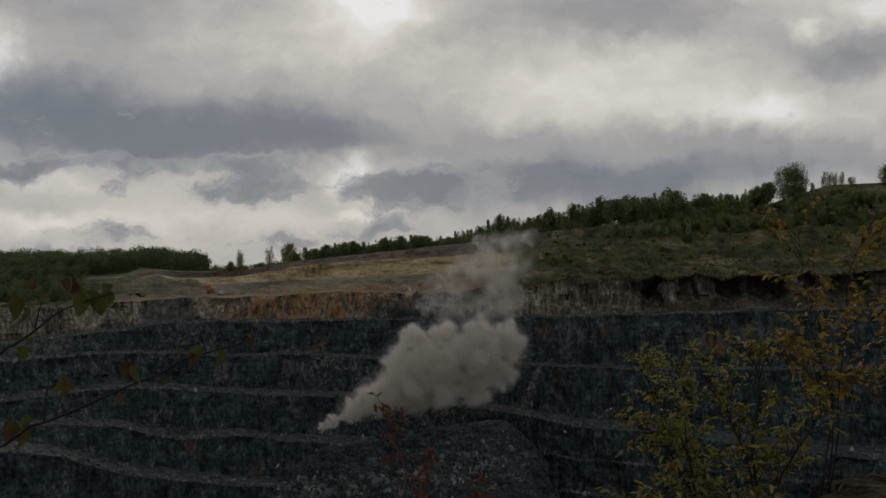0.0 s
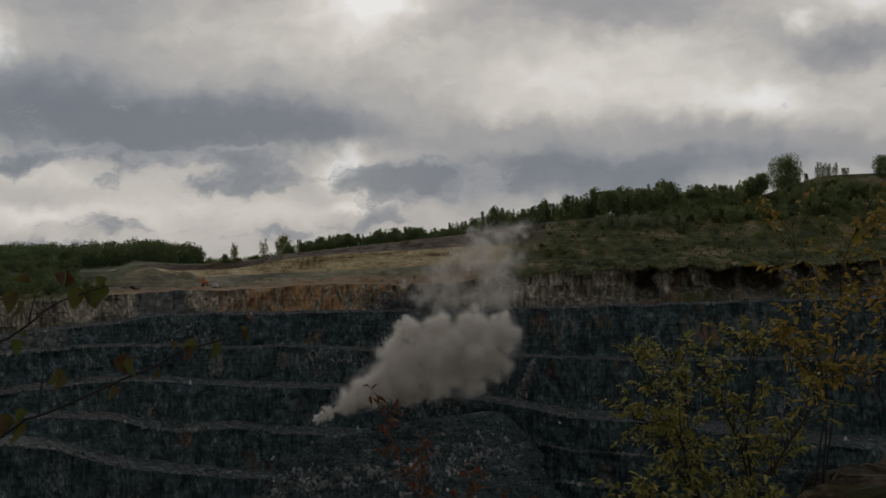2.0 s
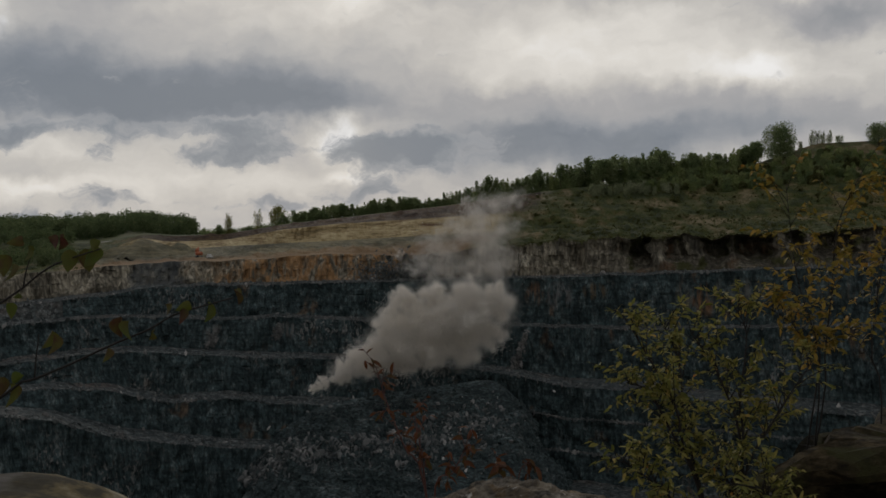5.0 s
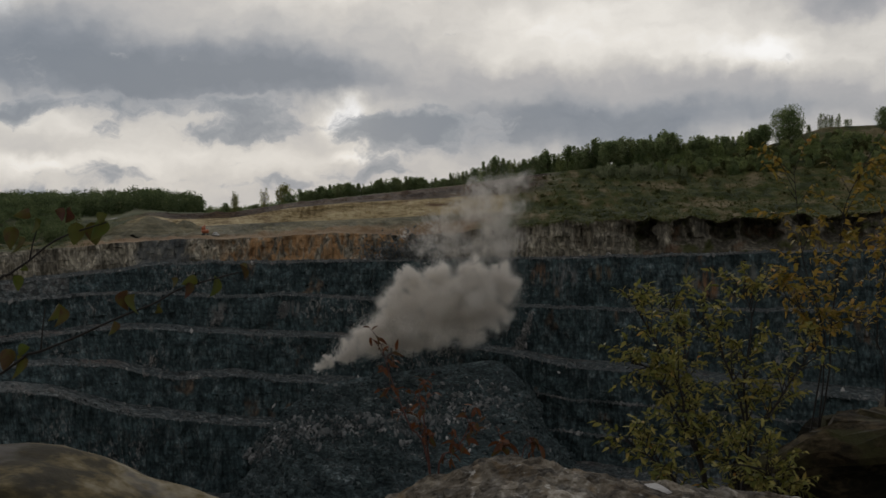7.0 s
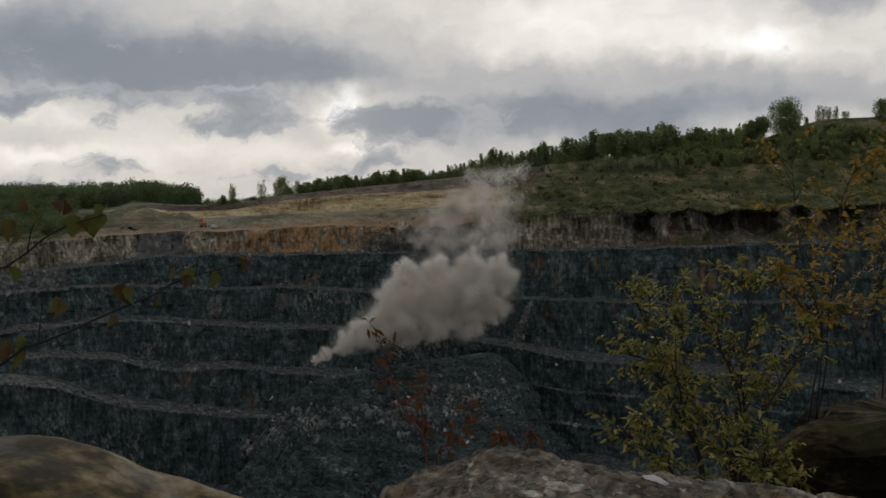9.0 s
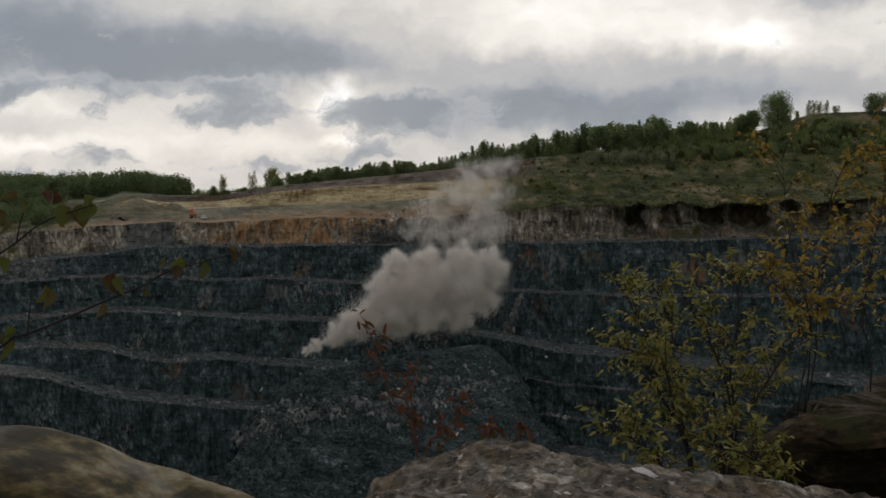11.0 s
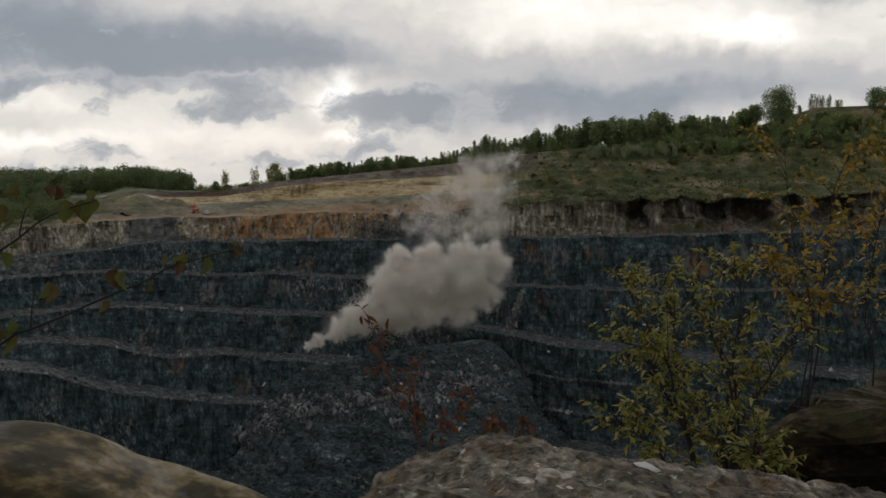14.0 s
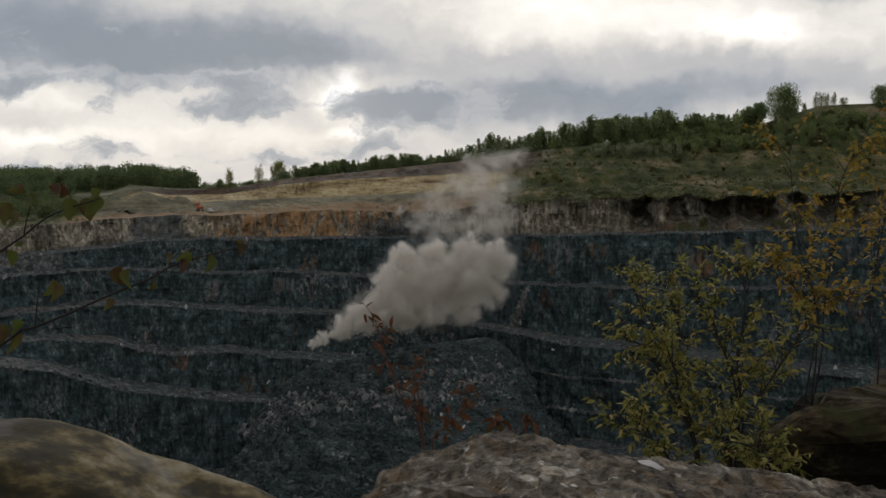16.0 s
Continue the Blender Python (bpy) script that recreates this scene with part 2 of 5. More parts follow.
def cliff_material():
    m, N, pos, col, bsdf = surface("weathered_cliff", [(0.0, (0.055, 0.053, 0.045)), (0.5, (0.18, 0.16, 0.12)), (1.0, (0.40, 0.36, 0.28))],
                                   scale=0.16, stretch=(1, 1, 0.2), fine=6, bump=0.9, bump_scale=5, cells=(0.6, (1, 1, 0.3), 0.65, 1.35))
    x = N.add("ShaderNodeSeparateXYZ", {0: pos})
    wob = N.math("MULTIPLY_ADD", N.noise(pos, 0.05, 4, 0.6).outputs["Fac"], 60, -30)
    xx = N.math("ADD", x.outputs[0], wob)
    rust = N.math("MULTIPLY", N.span(xx, -110, -78), N.span(xx, -15, -32))
    streak = N.span(N.noise(N.vec("MULTIPLY", pos, (1, 1, 0.12)), 0.35, 5, 0.6).outputs["Fac"], 0.40, 0.62)
    col = N.mix(N.math("MULTIPLY", N.math("MULTIPLY", rust, streak), 0.75), col, (0.36, 0.195, 0.08))
    dark = N.math("MULTIPLY", N.span(xx, 45, 95), N.span(N.noise(pos, 0.09, 6, 0.65).outputs["Fac"], 0.30, 0.52))
    col = N.mix(N.math("MULTIPLY", dark, 0.6), col, (0.040, 0.036, 0.026))
    rusty = N.math("MULTIPLY", N.span(xx, 60, 80), N.span(N.noise(N.vec("ADD", pos, (40, 0, 9)), 0.11, 6, 0.65).outputs["Fac"], 0.54, 0.66))
    col = N.mix(N.math("MULTIPLY", rusty, 0.8), col, (0.105, 0.062, 0.035))
    runs = N.span(N.noise(N.vec("MULTIPLY", pos, (1, 1, 0.07)), 0.7, 5, 0.65).outputs["Fac"], 0.36, 0.64, 0.75, 1.22)
    col = N.mix(1.0, col, N.add("ShaderNodeCombineXYZ", {0: runs, 1: runs, 2: runs}).outputs[0], "MULTIPLY")
    mossy = N.math("MULTIPLY", N.span(xx, 50, 80), N.span(N.noise(N.vec("ADD", pos, (90, 0, 3)), 0.09, 6, 0.65).outputs["Fac"], 0.52, 0.62))
    col = N.mix(mossy, col, (0.05, 0.052, 0.018))
    dark2 = N.math("MULTIPLY", N.span(xx, -134, -126), N.span(xx, -100, -112))
    col = N.mix(N.math("MULTIPLY", dark2, 0.75), col, (0.075, 0.085, 0.09))
    N.tree.links.new(col, bsdf.inputs["Base Color"])
    return m


def hill_material():
    m, N, pos, col, bsdf = surface("quarry_hillside", [(0.0, (0.075, 0.070, 0.048)), (0.5, (0.155, 0.142, 0.095)), (1.0, (0.29, 0.25, 0.155))],
                                   scale=0.05, stretch=(0.5, 0.5, 3), fine=7, bump=0.5, bump_scale=8)
    y = N.add("ShaderNodeSeparateXYZ", {0: pos}).outputs[1]
    n2 = N.noise(N.vec("MULTIPLY", pos, (1, 0.25, 1)), 0.12, 6, 0.65).outputs["Fac"]
    # a rust-stained strip over the cliff
    far = N.math("MULTIPLY_ADD", n2, 30, N.math("SUBTRACT", y, 15))
    col = N.mix(N.math("MULTIPLY", N.span(far, 506, 488), 0.55), col, (0.25, 0.13, 0.055))
    N.tree.links.new(grassed(N, pos, col), bsdf.inputs["Base Color"])
    return m


def grassed_over(made):
    m, N, pos, col, bsdf = made
    N.tree.links.new(grassed(N, pos, col), bsdf.inputs["Base Color"])
    return m


CLIFF, HILL = cliff_material(), hill_material()
SAND = grassed_over(surface("sand_face", [(0.0, (0.10, 0.072, 0.034)), (0.45, (0.36, 0.275, 0.145)), (1.0, (0.58, 0.48, 0.29))], scale=0.09, stretch=(0.6, 0.6, 4.5), fine=5, bump=0.6, bump_scale=5,
                            tint=((0.13, 0.075, 0.04), 0.035), tint_at=(0.55, 0.66)))
SOIL = grassed_over(surface("brown_overburden", [(0.0, (0.026, 0.018, 0.013)), (0.5, (0.062, 0.041, 0.027)), (1.0, (0.15, 0.105, 0.06))], scale=0.08, stretch=(0.7, 0.7, 4), bump=0.7))
MEADOW = surface("meadow", [(0.0, (0.035, 0.045, 0.015)), (0.5, (0.06, 0.07, 0.025)), (1.0, (0.10, 0.10, 0.045))], scale=0.02, fine=9, bump=0.4)[0]
EARTH = surface("rim_earth", [(0.0, (0.03, 0.026, 0.02)), (0.5, (0.06, 0.05, 0.036)), (1.0, (0.11, 0.09, 0.06))], scale=6, bump=0.5)[0]
SCHIST = surface("flaky_schist", [(0.0, (0.022, 0.018, 0.013)), (0.35, (0.088, 0.070, 0.048)), (0.7, (0.165, 0.140, 0.105)), (1.0, (0.38, 0.35, 0.30))], scale=9, stretch=(1.2, 0.5, 1.1),
                 fine=7, bump=0.9, bump_scale=9, tint=((0.105, 0.070, 0.034), 14.0), tint_at=(0.52, 0.64), spots=((0.36, 0.34, 0.30), 38.0, 0.62), cells=(46, (1.1, 0.5, 1.0), 0.5, 1.5))[0]
SMOOTH_ROCK = surface("lichened_boulder", [(0.0, (0.010, 0.009, 0.004)), (0.35, (0.036, 0.028, 0.011)), (0.6, (0.115, 0.086, 0.036)), (1.0, (0.27, 0.235, 0.165))], scale=7, stretch=(0.8, 0.9, 2.4), fine=4, bump=0.3, bump_scale=2,
                      tint=((0.09, 0.082, 0.072), 9.0), tint_at=(0.56, 0.66))[0]
# brown rock of the lower beds, with the overhang's shade put into its colour
SHADED_BROWN_ROCK = surface("shaded_brown_outcrop", [(0.0, (0.004, 0.0035, 0.002)), (0.5, (0.018, 0.015, 0.008)), (1.0, (0.085, 0.066, 0.036))], scale=13, stretch=(0.8, 1, 1.4), fine=5, bump=0.8, bump_scale=5)[0]
MOSSY_ROCK = surface("mossy_outcrop", [(0.0, (0.005, 0.004, 0.002)), (0.45, (0.026, 0.019, 0.008)), (1.0, (0.10, 0.074, 0.040))], scale=13, stretch=(0.8, 1, 1.4), fine=5, bump=0.9, bump_scale=6, tint=((0.035, 0.035, 0.010), 11.0))[0]
PALE_STONE = surface("pale_stone", [(0.0, (0.28, 0.26, 0.24)), (0.5, (0.42, 0.40, 0.38)), (1.0, (0.58, 0.56, 0.53))], scale=1.2, bump=0.5)[0]
BARK = surface("bark", [(0.0, (0.02, 0.015, 0.012)), (1.0, (0.08, 0.06, 0.045))], scale=3, bump=0.5)[0]


def leaf_material(name, stops, random_from="object", gloss=0.5, through_light=0.35):
    m = bpy.data.materials.new(name)
    m.use_nodes = True
    N = Nodes(m.node_tree)
    if random_from == "object":
        r = N.add("ShaderNodeObjectInfo").outputs["Random"]
    else:
        r = N.add("ShaderNodeNewGeometry").outputs["Random Per Island"]
    pos = N.add("ShaderNodeNewGeometry").outputs["Position"]
    n = N.noise(pos, 45 if random_from == "object" else 0.12, 3, 0.6).outputs["Fac"]
    near = random_from == "object"
    col = N.ramp(N.math("ADD", N.math("MULTIPLY", r, 0.6 if near else 0.45), N.math("MULTIPLY_ADD", n, 1.2 if near else 1.4, -0.42), clamp=True), stops)
    bsdf = N.add("ShaderNodeBsdfPrincipled", {"Base Color": col, "Roughness": gloss, "Specular IOR Level": 0.15})
    tr = N.add("ShaderNodeBsdfTranslucent", {"Color": col})
    mx = N.add("ShaderNodeMixShader", {0: through_light, 1: bsdf.outputs[0], 2: tr.outputs[0]})
    N.add("ShaderNodeOutputMaterial", {"Surface": mx.outputs[0]})
    return m


SHRUB_LEAF = leaf_material("autumn_oak_leaf", [(0.0, (0.075, 0.092, 0.022)), (0.35, (0.165, 0.165, 0.040)), (0.6, (0.30, 0.26, 0.075)), (0.82, (0.42, 0.27, 0.065)), (1.0, (0.42, 0.15, 0.035))])
GOLD_STOPS = [(0.0, (0.10, 0.10, 0.022)), (0.4, (0.24, 0.18, 0.035)), (0.75, (0.40, 0.24, 0.05)), (1.0, (0.44, 0.17, 0.035))]
GOLD_LEAF = leaf_material("golden_leaf", GOLD_STOPS)
GOLD_REST = leaf_material("golden_foliage", GOLD_STOPS, "island", 0.5, 0.35)
DOGWOOD_LEAF = leaf_material("dogwood_leaf", [(0.0, (0.06, 0.09, 0.012)), (0.45, (0.075, 0.075, 0.016)), (0.7, (0.065, 0.040, 0.018)), (0.85, (0.06, 0.024, 0.016)), (1.0, (0.12, 0.034, 0.020))])
SHRUB_REST = leaf_material("autumn_foliage", [(0.0, (0.075, 0.092, 0.022)), (0.35, (0.165, 0.165, 0.040)), (0.6, (0.30, 0.26, 0.075)), (0.82, (0.42, 0.27, 0.065)), (1.0, (0.42, 0.15, 0.035))], "island", 0.5, 0.35)
RED_LEAF = leaf_material("red_leaf", [(0.0, (0.06, 0.055, 0.016)), (0.5, (0.095, 0.035, 0.016)), (1.0, (0.15, 0.06, 0.022))])
GREEN_SPRAY = leaf_material("woodland_foliage", [(0.0, (0.10, 0.15, 0.065)), (0.5, (0.19, 0.24, 0.105)), (0.85, (0.28, 0.31, 0.155)), (1.0, (0.38, 0.38, 0.22))], "island", 0.7, 0.5)
PALE_SPRAY = leaf_material("willow_foliage", [(0.0, (0.15, 0.18, 0.09)), (0.5, (0.27, 0.30, 0.17)), (1.0, (0.45, 0.46, 0.31))], "island", 0.7, 0.4)
SAPLING = leaf_material("sapling_foliage", [(0.0, (0.14, 0.19, 0.065)), (0.5, (0.24, 0.29, 0.11)), (1.0, (0.40, 0.41, 0.20))], "island", 0.7, 0.5)
WOOD_SPRAY = leaf_material("dark_wood_foliage", [(0.0, (0.045, 0.075, 0.032)), (0.5, (0.10, 0.135, 0.058)), (0.85, (0.17, 0.20, 0.09)), (1.0, (0.26, 0.27, 0.13))], "island", 0.7, 0.45)
YELLOW_SPRAY = leaf_material("yellowing_foliage", [(0.0, (0.14, 0.16, 0.05)), (0.5, (0.25, 0.25, 0.085)), (1.0, (0.40, 0.35, 0.13))], "island", 0.7, 0.4)
SCRUB = leaf_material("scrub_foliage", [(0.0, (0.045, 0.055, 0.018)), (0.5, (0.085, 0.092, 0.030)), (0.85, (0.13, 0.125, 0.05)), (1.0, (0.20, 0.175, 0.085))], "island", 0.7, 0.35)


def plain(name, color, rough=0.6, metal=0.0):
    m = bpy.data.materials.new(name)
    m.use_nodes = True
    N = Nodes(m.node_tree)
    pos = N.add("ShaderNodeNewGeometry").outputs["Position"]
    n = N.noise(pos, 2.5, 5, 0.6).outputs["Fac"]
    col = N.mix(N.span(n, 0.35, 0.7), tuple(c * 0.7 for c in color), color)
    b = N.add("ShaderNodeBsdfPrincipled", {"Base Color": col, "Roughness": rough, "Metallic": metal})
    N.add("ShaderNodeOutputMaterial", {"Surface": b.outputs[0]})
    return m


STEM = plain("twig_bark", (0.016, 0.012, 0.009), 0.85)
RED_STEM = plain("red_twig", (0.11, 0.042, 0.032), 0.7)
DIGGER_ORANGE = plain("orange_paint", (0.42, 0.13, 0.055), 0.5)
DIGGER_DARK = plain("dark_steel", (0.04, 0.04, 0.04), 0.6)
GLASS = plain("cab_glass", (0.05, 0.06, 0.07), 0.1)
TRUCK_WHITE = plain("white_paint", (0.6, 0.6, 0.58), 0.5)


def dust_material():
    m = bpy.data.materials.new("blast_dust")
    m.use_nodes = True
    N = Nodes(m.node_tree)
    pos = N.add("ShaderNodeNewGeometry").outputs["Position"]
    col = N.mix(N.noise(pos, 0.06, 3, 0.5).outputs["Fac"], (0.86, 0.82, 0.76), (0.82, 0.79, 0.745))
    d = N.add("ShaderNodeBsdfDiffuse", {"Color": col})
    tl = N.add("ShaderNodeBsdfTranslucent", {"Color": col})
    both_sides = N.add("ShaderNodeMixShader", {0: 0.5, 1: d.outputs[0], 2: tl.outputs[0]})
    N.add("ShaderNodeOutputMaterial", {"Surface": both_sides.outputs[0]})
    return m


# ---------------------------------------------------------------- mesh helpers
def mesh_of(name, verts, faces, material, smooth=True):
    me = bpy.data.meshes.new(name)
    me.from_pydata([tuple(v) for v in verts], [], faces)
    me.materials.append(material)
    if smooth:
        me.shade_smooth()
    me.update()
    return me


def thing(name, me=None, label="", category="", group="", kind=""):
    return tagged(new(name, me), label, category, group, kind)


def part(name, me, parent, label="", m=None):
    ob = new(name, me)
    ob.parent = parent
    if m is not None:
        ob.matrix_basis = m
    return tagged(ob, label)


def fbm(x, y, z, octaves=4):
    v, a = 0.0, 1.0
    for _ in range(octaves):
        v += a * noise.noise((x, y, z))
        x, y, z, a = x * 2.03 + 3.1, y * 2.03 + 1.7, z * 2.03 + 5.3, a * 0.52
    return v


def tube(path, radii, sides=6):
    """Verts and faces of a bent, tapering stem along the path."""
    verts, faces = [], []
    path = [Vector(p) for p in path]
    for i, p in enumerate(path):
        d = (path[min(i + 1, len(path) - 1)] - path[max(i - 1, 0)]).normalized()
        side = d.cross(Vector((0.31, 0.9, 0.2))).normalized()
        up = d.cross(side)
        for k in range(sides):
            a = 2 * pi * k / sides
            verts.append(p + (side * cos(a) + up * sin(a)) * radii[i])
    for i in range(len(path) - 1):
        for k in range(sides):
            a, b = i * sides + k, i * sides + (k + 1) % sides
            faces.append((a, b, b + sides, a + sides))
    faces.append(tuple(range(sides))[::-1])
    faces.append(tuple(range(len(verts) - sides, len(verts))))
    return verts, faces


def merge(pieces):
    verts, faces = [], []
    for v, f in pieces:
        o = len(verts)
        verts += list(v)
        faces += [tuple(i + o for i in q) for q in f]
    return verts, faces


def spline(points, n):
    """n points along a smooth curve through the given ones."""
    P = [Vector(p) for p in points]
    P = [P[0] * 2 - P[1]] + P + [P[-1] * 2 - P[-2]]
    out = []
    for k in range(n):
        s = k / (n - 1) * (len(P) - 3)
        i = min(int(s), len(P) - 4)
        t = s - i
        a, b, c, d = P[i:i + 4]
        out.append(0.5 * ((2 * b) + (c - a) * t + (2 * a - 5 * b + 4 * c - d) * t * t + (3 * b - a - 3 * c + d) * t ** 3))
    return out


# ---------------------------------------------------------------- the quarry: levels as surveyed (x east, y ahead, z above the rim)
LEVEL = {}
LEVEL['top'] = [(-337, 600, -6.7), (-238, 606, -5.6), (-180, 609, -3.8), (-162, 610, 0.4), (-145, 605, -0.8), (-112, 595, 0.0), (-80, 585, 5.0), (10, 565, 14.2), (38, 560, 18.1), (68, 568, 22.0), (162, 590, 31.6), (209, 595, 46.7), (356, 610, 54.1)]
LEVEL['sand_top'] = [(-315, 560, -14.3), (-197, 567, -11.5), (-168, 569, -7.3), (-151, 570, -1.4), (-141, 590, -3.8), (-111, 590, -3.0), (-74, 544, 2.2), (-46, 540, 4.7), (63, 522, 10.6), (104, 526, 11.4), (146, 530, 14.5), (187, 532, 21.4), (316, 540, 27.1)]
LEVEL['sand_toe'] = [(-292, 520, -16.5), (-212, 538, -14.9), (-162, 549, -11.0), (-146, 552, -8.1), (-138, 575, -8.4), (-108, 575, -6.2), (-74, 538, -4.6), (-46, 532, -3.4), (34, 500, 0.6), (99, 500, 3.4), (207, 500, 8.4), (293, 500, 11.0)]
LEVEL['cliff_top'] = [(-225, 400, -17.4), (-173, 440, -15.8), (-158, 454, -15.0), (-127, 478, -12.4), (-114, 478, -11.6), (-90, 477, -11.5), (-41, 475, -8.7), (-16, 474, -9.8), (8, 469, -8.4), (32, 464, -5.5), (55, 460, -3.9), (180, 435, -0.1), (246, 420, 1.6)]
LEVEL['c1'] = [(-203, 360, -27.3), (-162, 410, -27.4), (-132, 444, -24.3), (-121, 455, -22.2), (-109, 455, -21.6), (-15, 455, -20.1), (53, 442, -18.4), (149, 421, -14.8), (235, 400, -11.9)]
LEVEL['c2'] = [(-194, 345, -30.1), (-156, 395, -32.5), (-127, 427, -31.9), (-116, 437, -32.8), (-82, 437, -34.2), (-60, 437, -33.2), (-15, 437, -35.4), (52, 426, -37.5), (84, 420, -37.9), (227, 385, -33.9)]
LEVEL['c3'] = [(-186, 330, -41.1), (-148, 375, -44.1), (-120, 405, -43.3), (-110, 415, -44.2), (-78, 415, -46.2), (-35, 415, -47.9), (7, 412, -50.6), (29, 408, -53.1), (49, 400, -56.9), (79, 392, -57.8), (107, 385, -61.2), (155, 369, -64.5), (208, 350, -65.3)]
LEVEL['c4'] = [(-178, 315, -47.4), (-129, 370, -51.9), (-114, 384, -54.5), (-104, 392, -58.1), (-94, 392, -60.1), (-74, 393, -58.8), (-54, 394, -61.4), (-13, 396, -62.4), (28, 405, -65.8), (49, 398, -68.3), (78, 390, -69.3), (154, 367, -74.6), (207, 348, -75.9)]
LEVEL['c5'] = [(-170, 300, -51.4), (-133, 335, -55.0), (-121, 347, -58.3), (-107, 360, -65.9), (-98, 368, -69.2), (-70, 372, -72.6), (-32, 375, -75.1), (-13, 376, -76.0), (28, 402, -79.0), (49, 396, -79.8), (78, 388, -82.3), (133, 372, -84.9), (206, 346, -86.5)]
LEVEL['pit'] = [(-162, 285, -79.8), (-126, 318, -87.3), (-94, 350, -94.0), (-67, 354, -95.1), (-49, 357, -93.6), (-31, 360, -90.4), (-12, 362, -85.5), (28, 394, -89.8), (48, 390, -89.5), (77, 382, -92.1), (105, 375, -93.2), (151, 359, -93.9), (203, 340, -92.2)]
LO, HI, COLS = -0.56, 0.58, 720
BEAR = np.linspace(LO, HI, COLS)


def level_line(name):
    p = np.array(LEVEL[name])
    b = p[:, 0] / p[:, 1]
    y, z = np.interp(BEAR, b, p[:, 1]), np.interp(BEAR, b, p[:, 2])
    k = np.hanning(15) / np.hanning(15).sum()
    pad = lambda v: np.convolve(np.pad(v, 7, mode="edge"), k, mode="valid")
    return np.stack([BEAR * pad(y), pad(y), pad(z)], 1)


LINE = {n: level_line(n) for n in LEVEL}
# ragged crests: the lines of the bench edges wander in plan and are nicked by the blasts
for j, n in enumerate(("cliff_top", "c1", "c2", "c3", "c4", "c5", "pit")):
    for i in range(COLS):
        x, y, z = LINE[n][i]
        w = 2.2 * fbm(x * 0.035, j * 7.1, 0.3, 4) + 0.7 * noise.noise((x * 0.5, j * 3.3, 1.0))
        LINE[n][i] = ((y + w) * BEAR[i], y + w, z + 0.5 * fbm(x * 0.09, j * 5.0, 4.0, 3))
# the brow of the upper cliff is eaten away towards the east
for i in range(COLS):
    x, y, z = LINE["cliff_top"][i]
    k = max(0, min(1, (x - 35) / 30))
    w = k * 4.5 * fbm(x * 0.07, 2.0, 0.7, 4)
    LINE["cliff_top"][i] = ((y + w) * BEAR[i], y + w, z + k * 2.2 * fbm(x * 0.10, 9.0, 0.2, 4))
above = "cliff_top"
for n in ("c1", "c2", "c3", "c4", "c5", "pit"):
    c, p = LINE[n], LINE[above]
    gap = p[:, 1] - c[:, 1]
    y = p[:, 1] - np.clip(gap * 0.35, 0.3, 4.0)
    LINE[n + "_toe"] = np.stack([BEAR * y, y, c[:, 2] + 0.4], 1)
    above = n


CAVES = [(0.190, 0.011, 10), (0.222, 0.012, 6), (0.259, 0.013, 10), (0.295, 0.018, 13), (0.335, 0.010, 5), (0.37, 0.018, 9), (0.24, 0.06, 1.5), (0.40, 0.05, 2)]


def loft(upper, lower, rows, lo=LO, hi=HI, push=0.0, pillars=0.0, blocks=0.0, hollows=0.0, heave=0.0, sag=0.0, seed=0.0):
    """A sheet between two level lines, over a range of bearings, broken by pillars and hollows."""
    a, b = LINE[upper], LINE[lower]
    idx = [i for i in range(COLS) if lo <= BEAR[i] <= hi]
    verts, faces = [], []
    for r in range(rows + 1):
        t = r / rows
        hold = min(1, 5 * t, 5 * (1 - t))
        for i in idx:
            x, y, z = a[i] + (b[i] - a[i]) * t
            z -= sag * 4 * t * (1 - t)
            d = 0.0
            if push:
                d += push * fbm(x * 0.09 + seed, z * 0.05, seed, 4)
            if pillars:
                d += pillars * (abs(noise.noise((x * 0.33, z * 0.035, seed))) * 2 - 0.7) + 0.5 * pillars * noise.noise((x * 1.1, z * 0.22, seed + 9))
            if blocks:
                d += blocks * (noise.cell((x * 0.42 + 0.6 * noise.noise((x * 0.2, z * 0.2, seed)), z * 0.20 + seed, seed)) + 0.6 * noise.cell((x * 0.9, z * 0.5 + seed, seed + 5)))
            if hollows and x > 45:
                k = fbm(x * 0.045, seed, z * 0.06, 3)
                d -= hollows * max(0, min(1, (k - 0.02) * 4)) * min(1, (x - 45) / 20) * (1 if t < 0.6 else max(0, (0.95 - t) / 0.35))
            back = 0.0
            if hollows:
                wob = 0.006 * fbm(x * 0.12, z * 0.2, seed, 3)
                for cb, cw, cd in CAVES:
                    g = max(0, 1 - ((BEAR[i] + wob - cb) / cw) ** 2)
                    back += cd * min(1, 2.2 * g) * min(1, 10 * t) * max(0, min(1, (0.97 - t) / (0.45 + 0.25 * noise.noise((x * 0.2, 3.0, seed)))))
            if heave:
                z += hold * heave * fbm(x * 0.12, y * 0.12, seed, 5)
            y2 = y - d * hold + back
            verts.append((BEAR[i] * y2, y2, z))
    n = len(idx)
    for r in range(rows):
        for k in range(n - 1):
            faces.append((r * n + k, (r + 1) * n + k, (r + 1) * n + k + 1, r * n + k + 1))
    return verts, faces


def terrain(name, upper, lower, rows, material, label, category, smooth=False, **kw):
    return thing(name, mesh_of(name, *loft(upper, lower, rows, **kw), material, smooth), label, category, kind="structure")


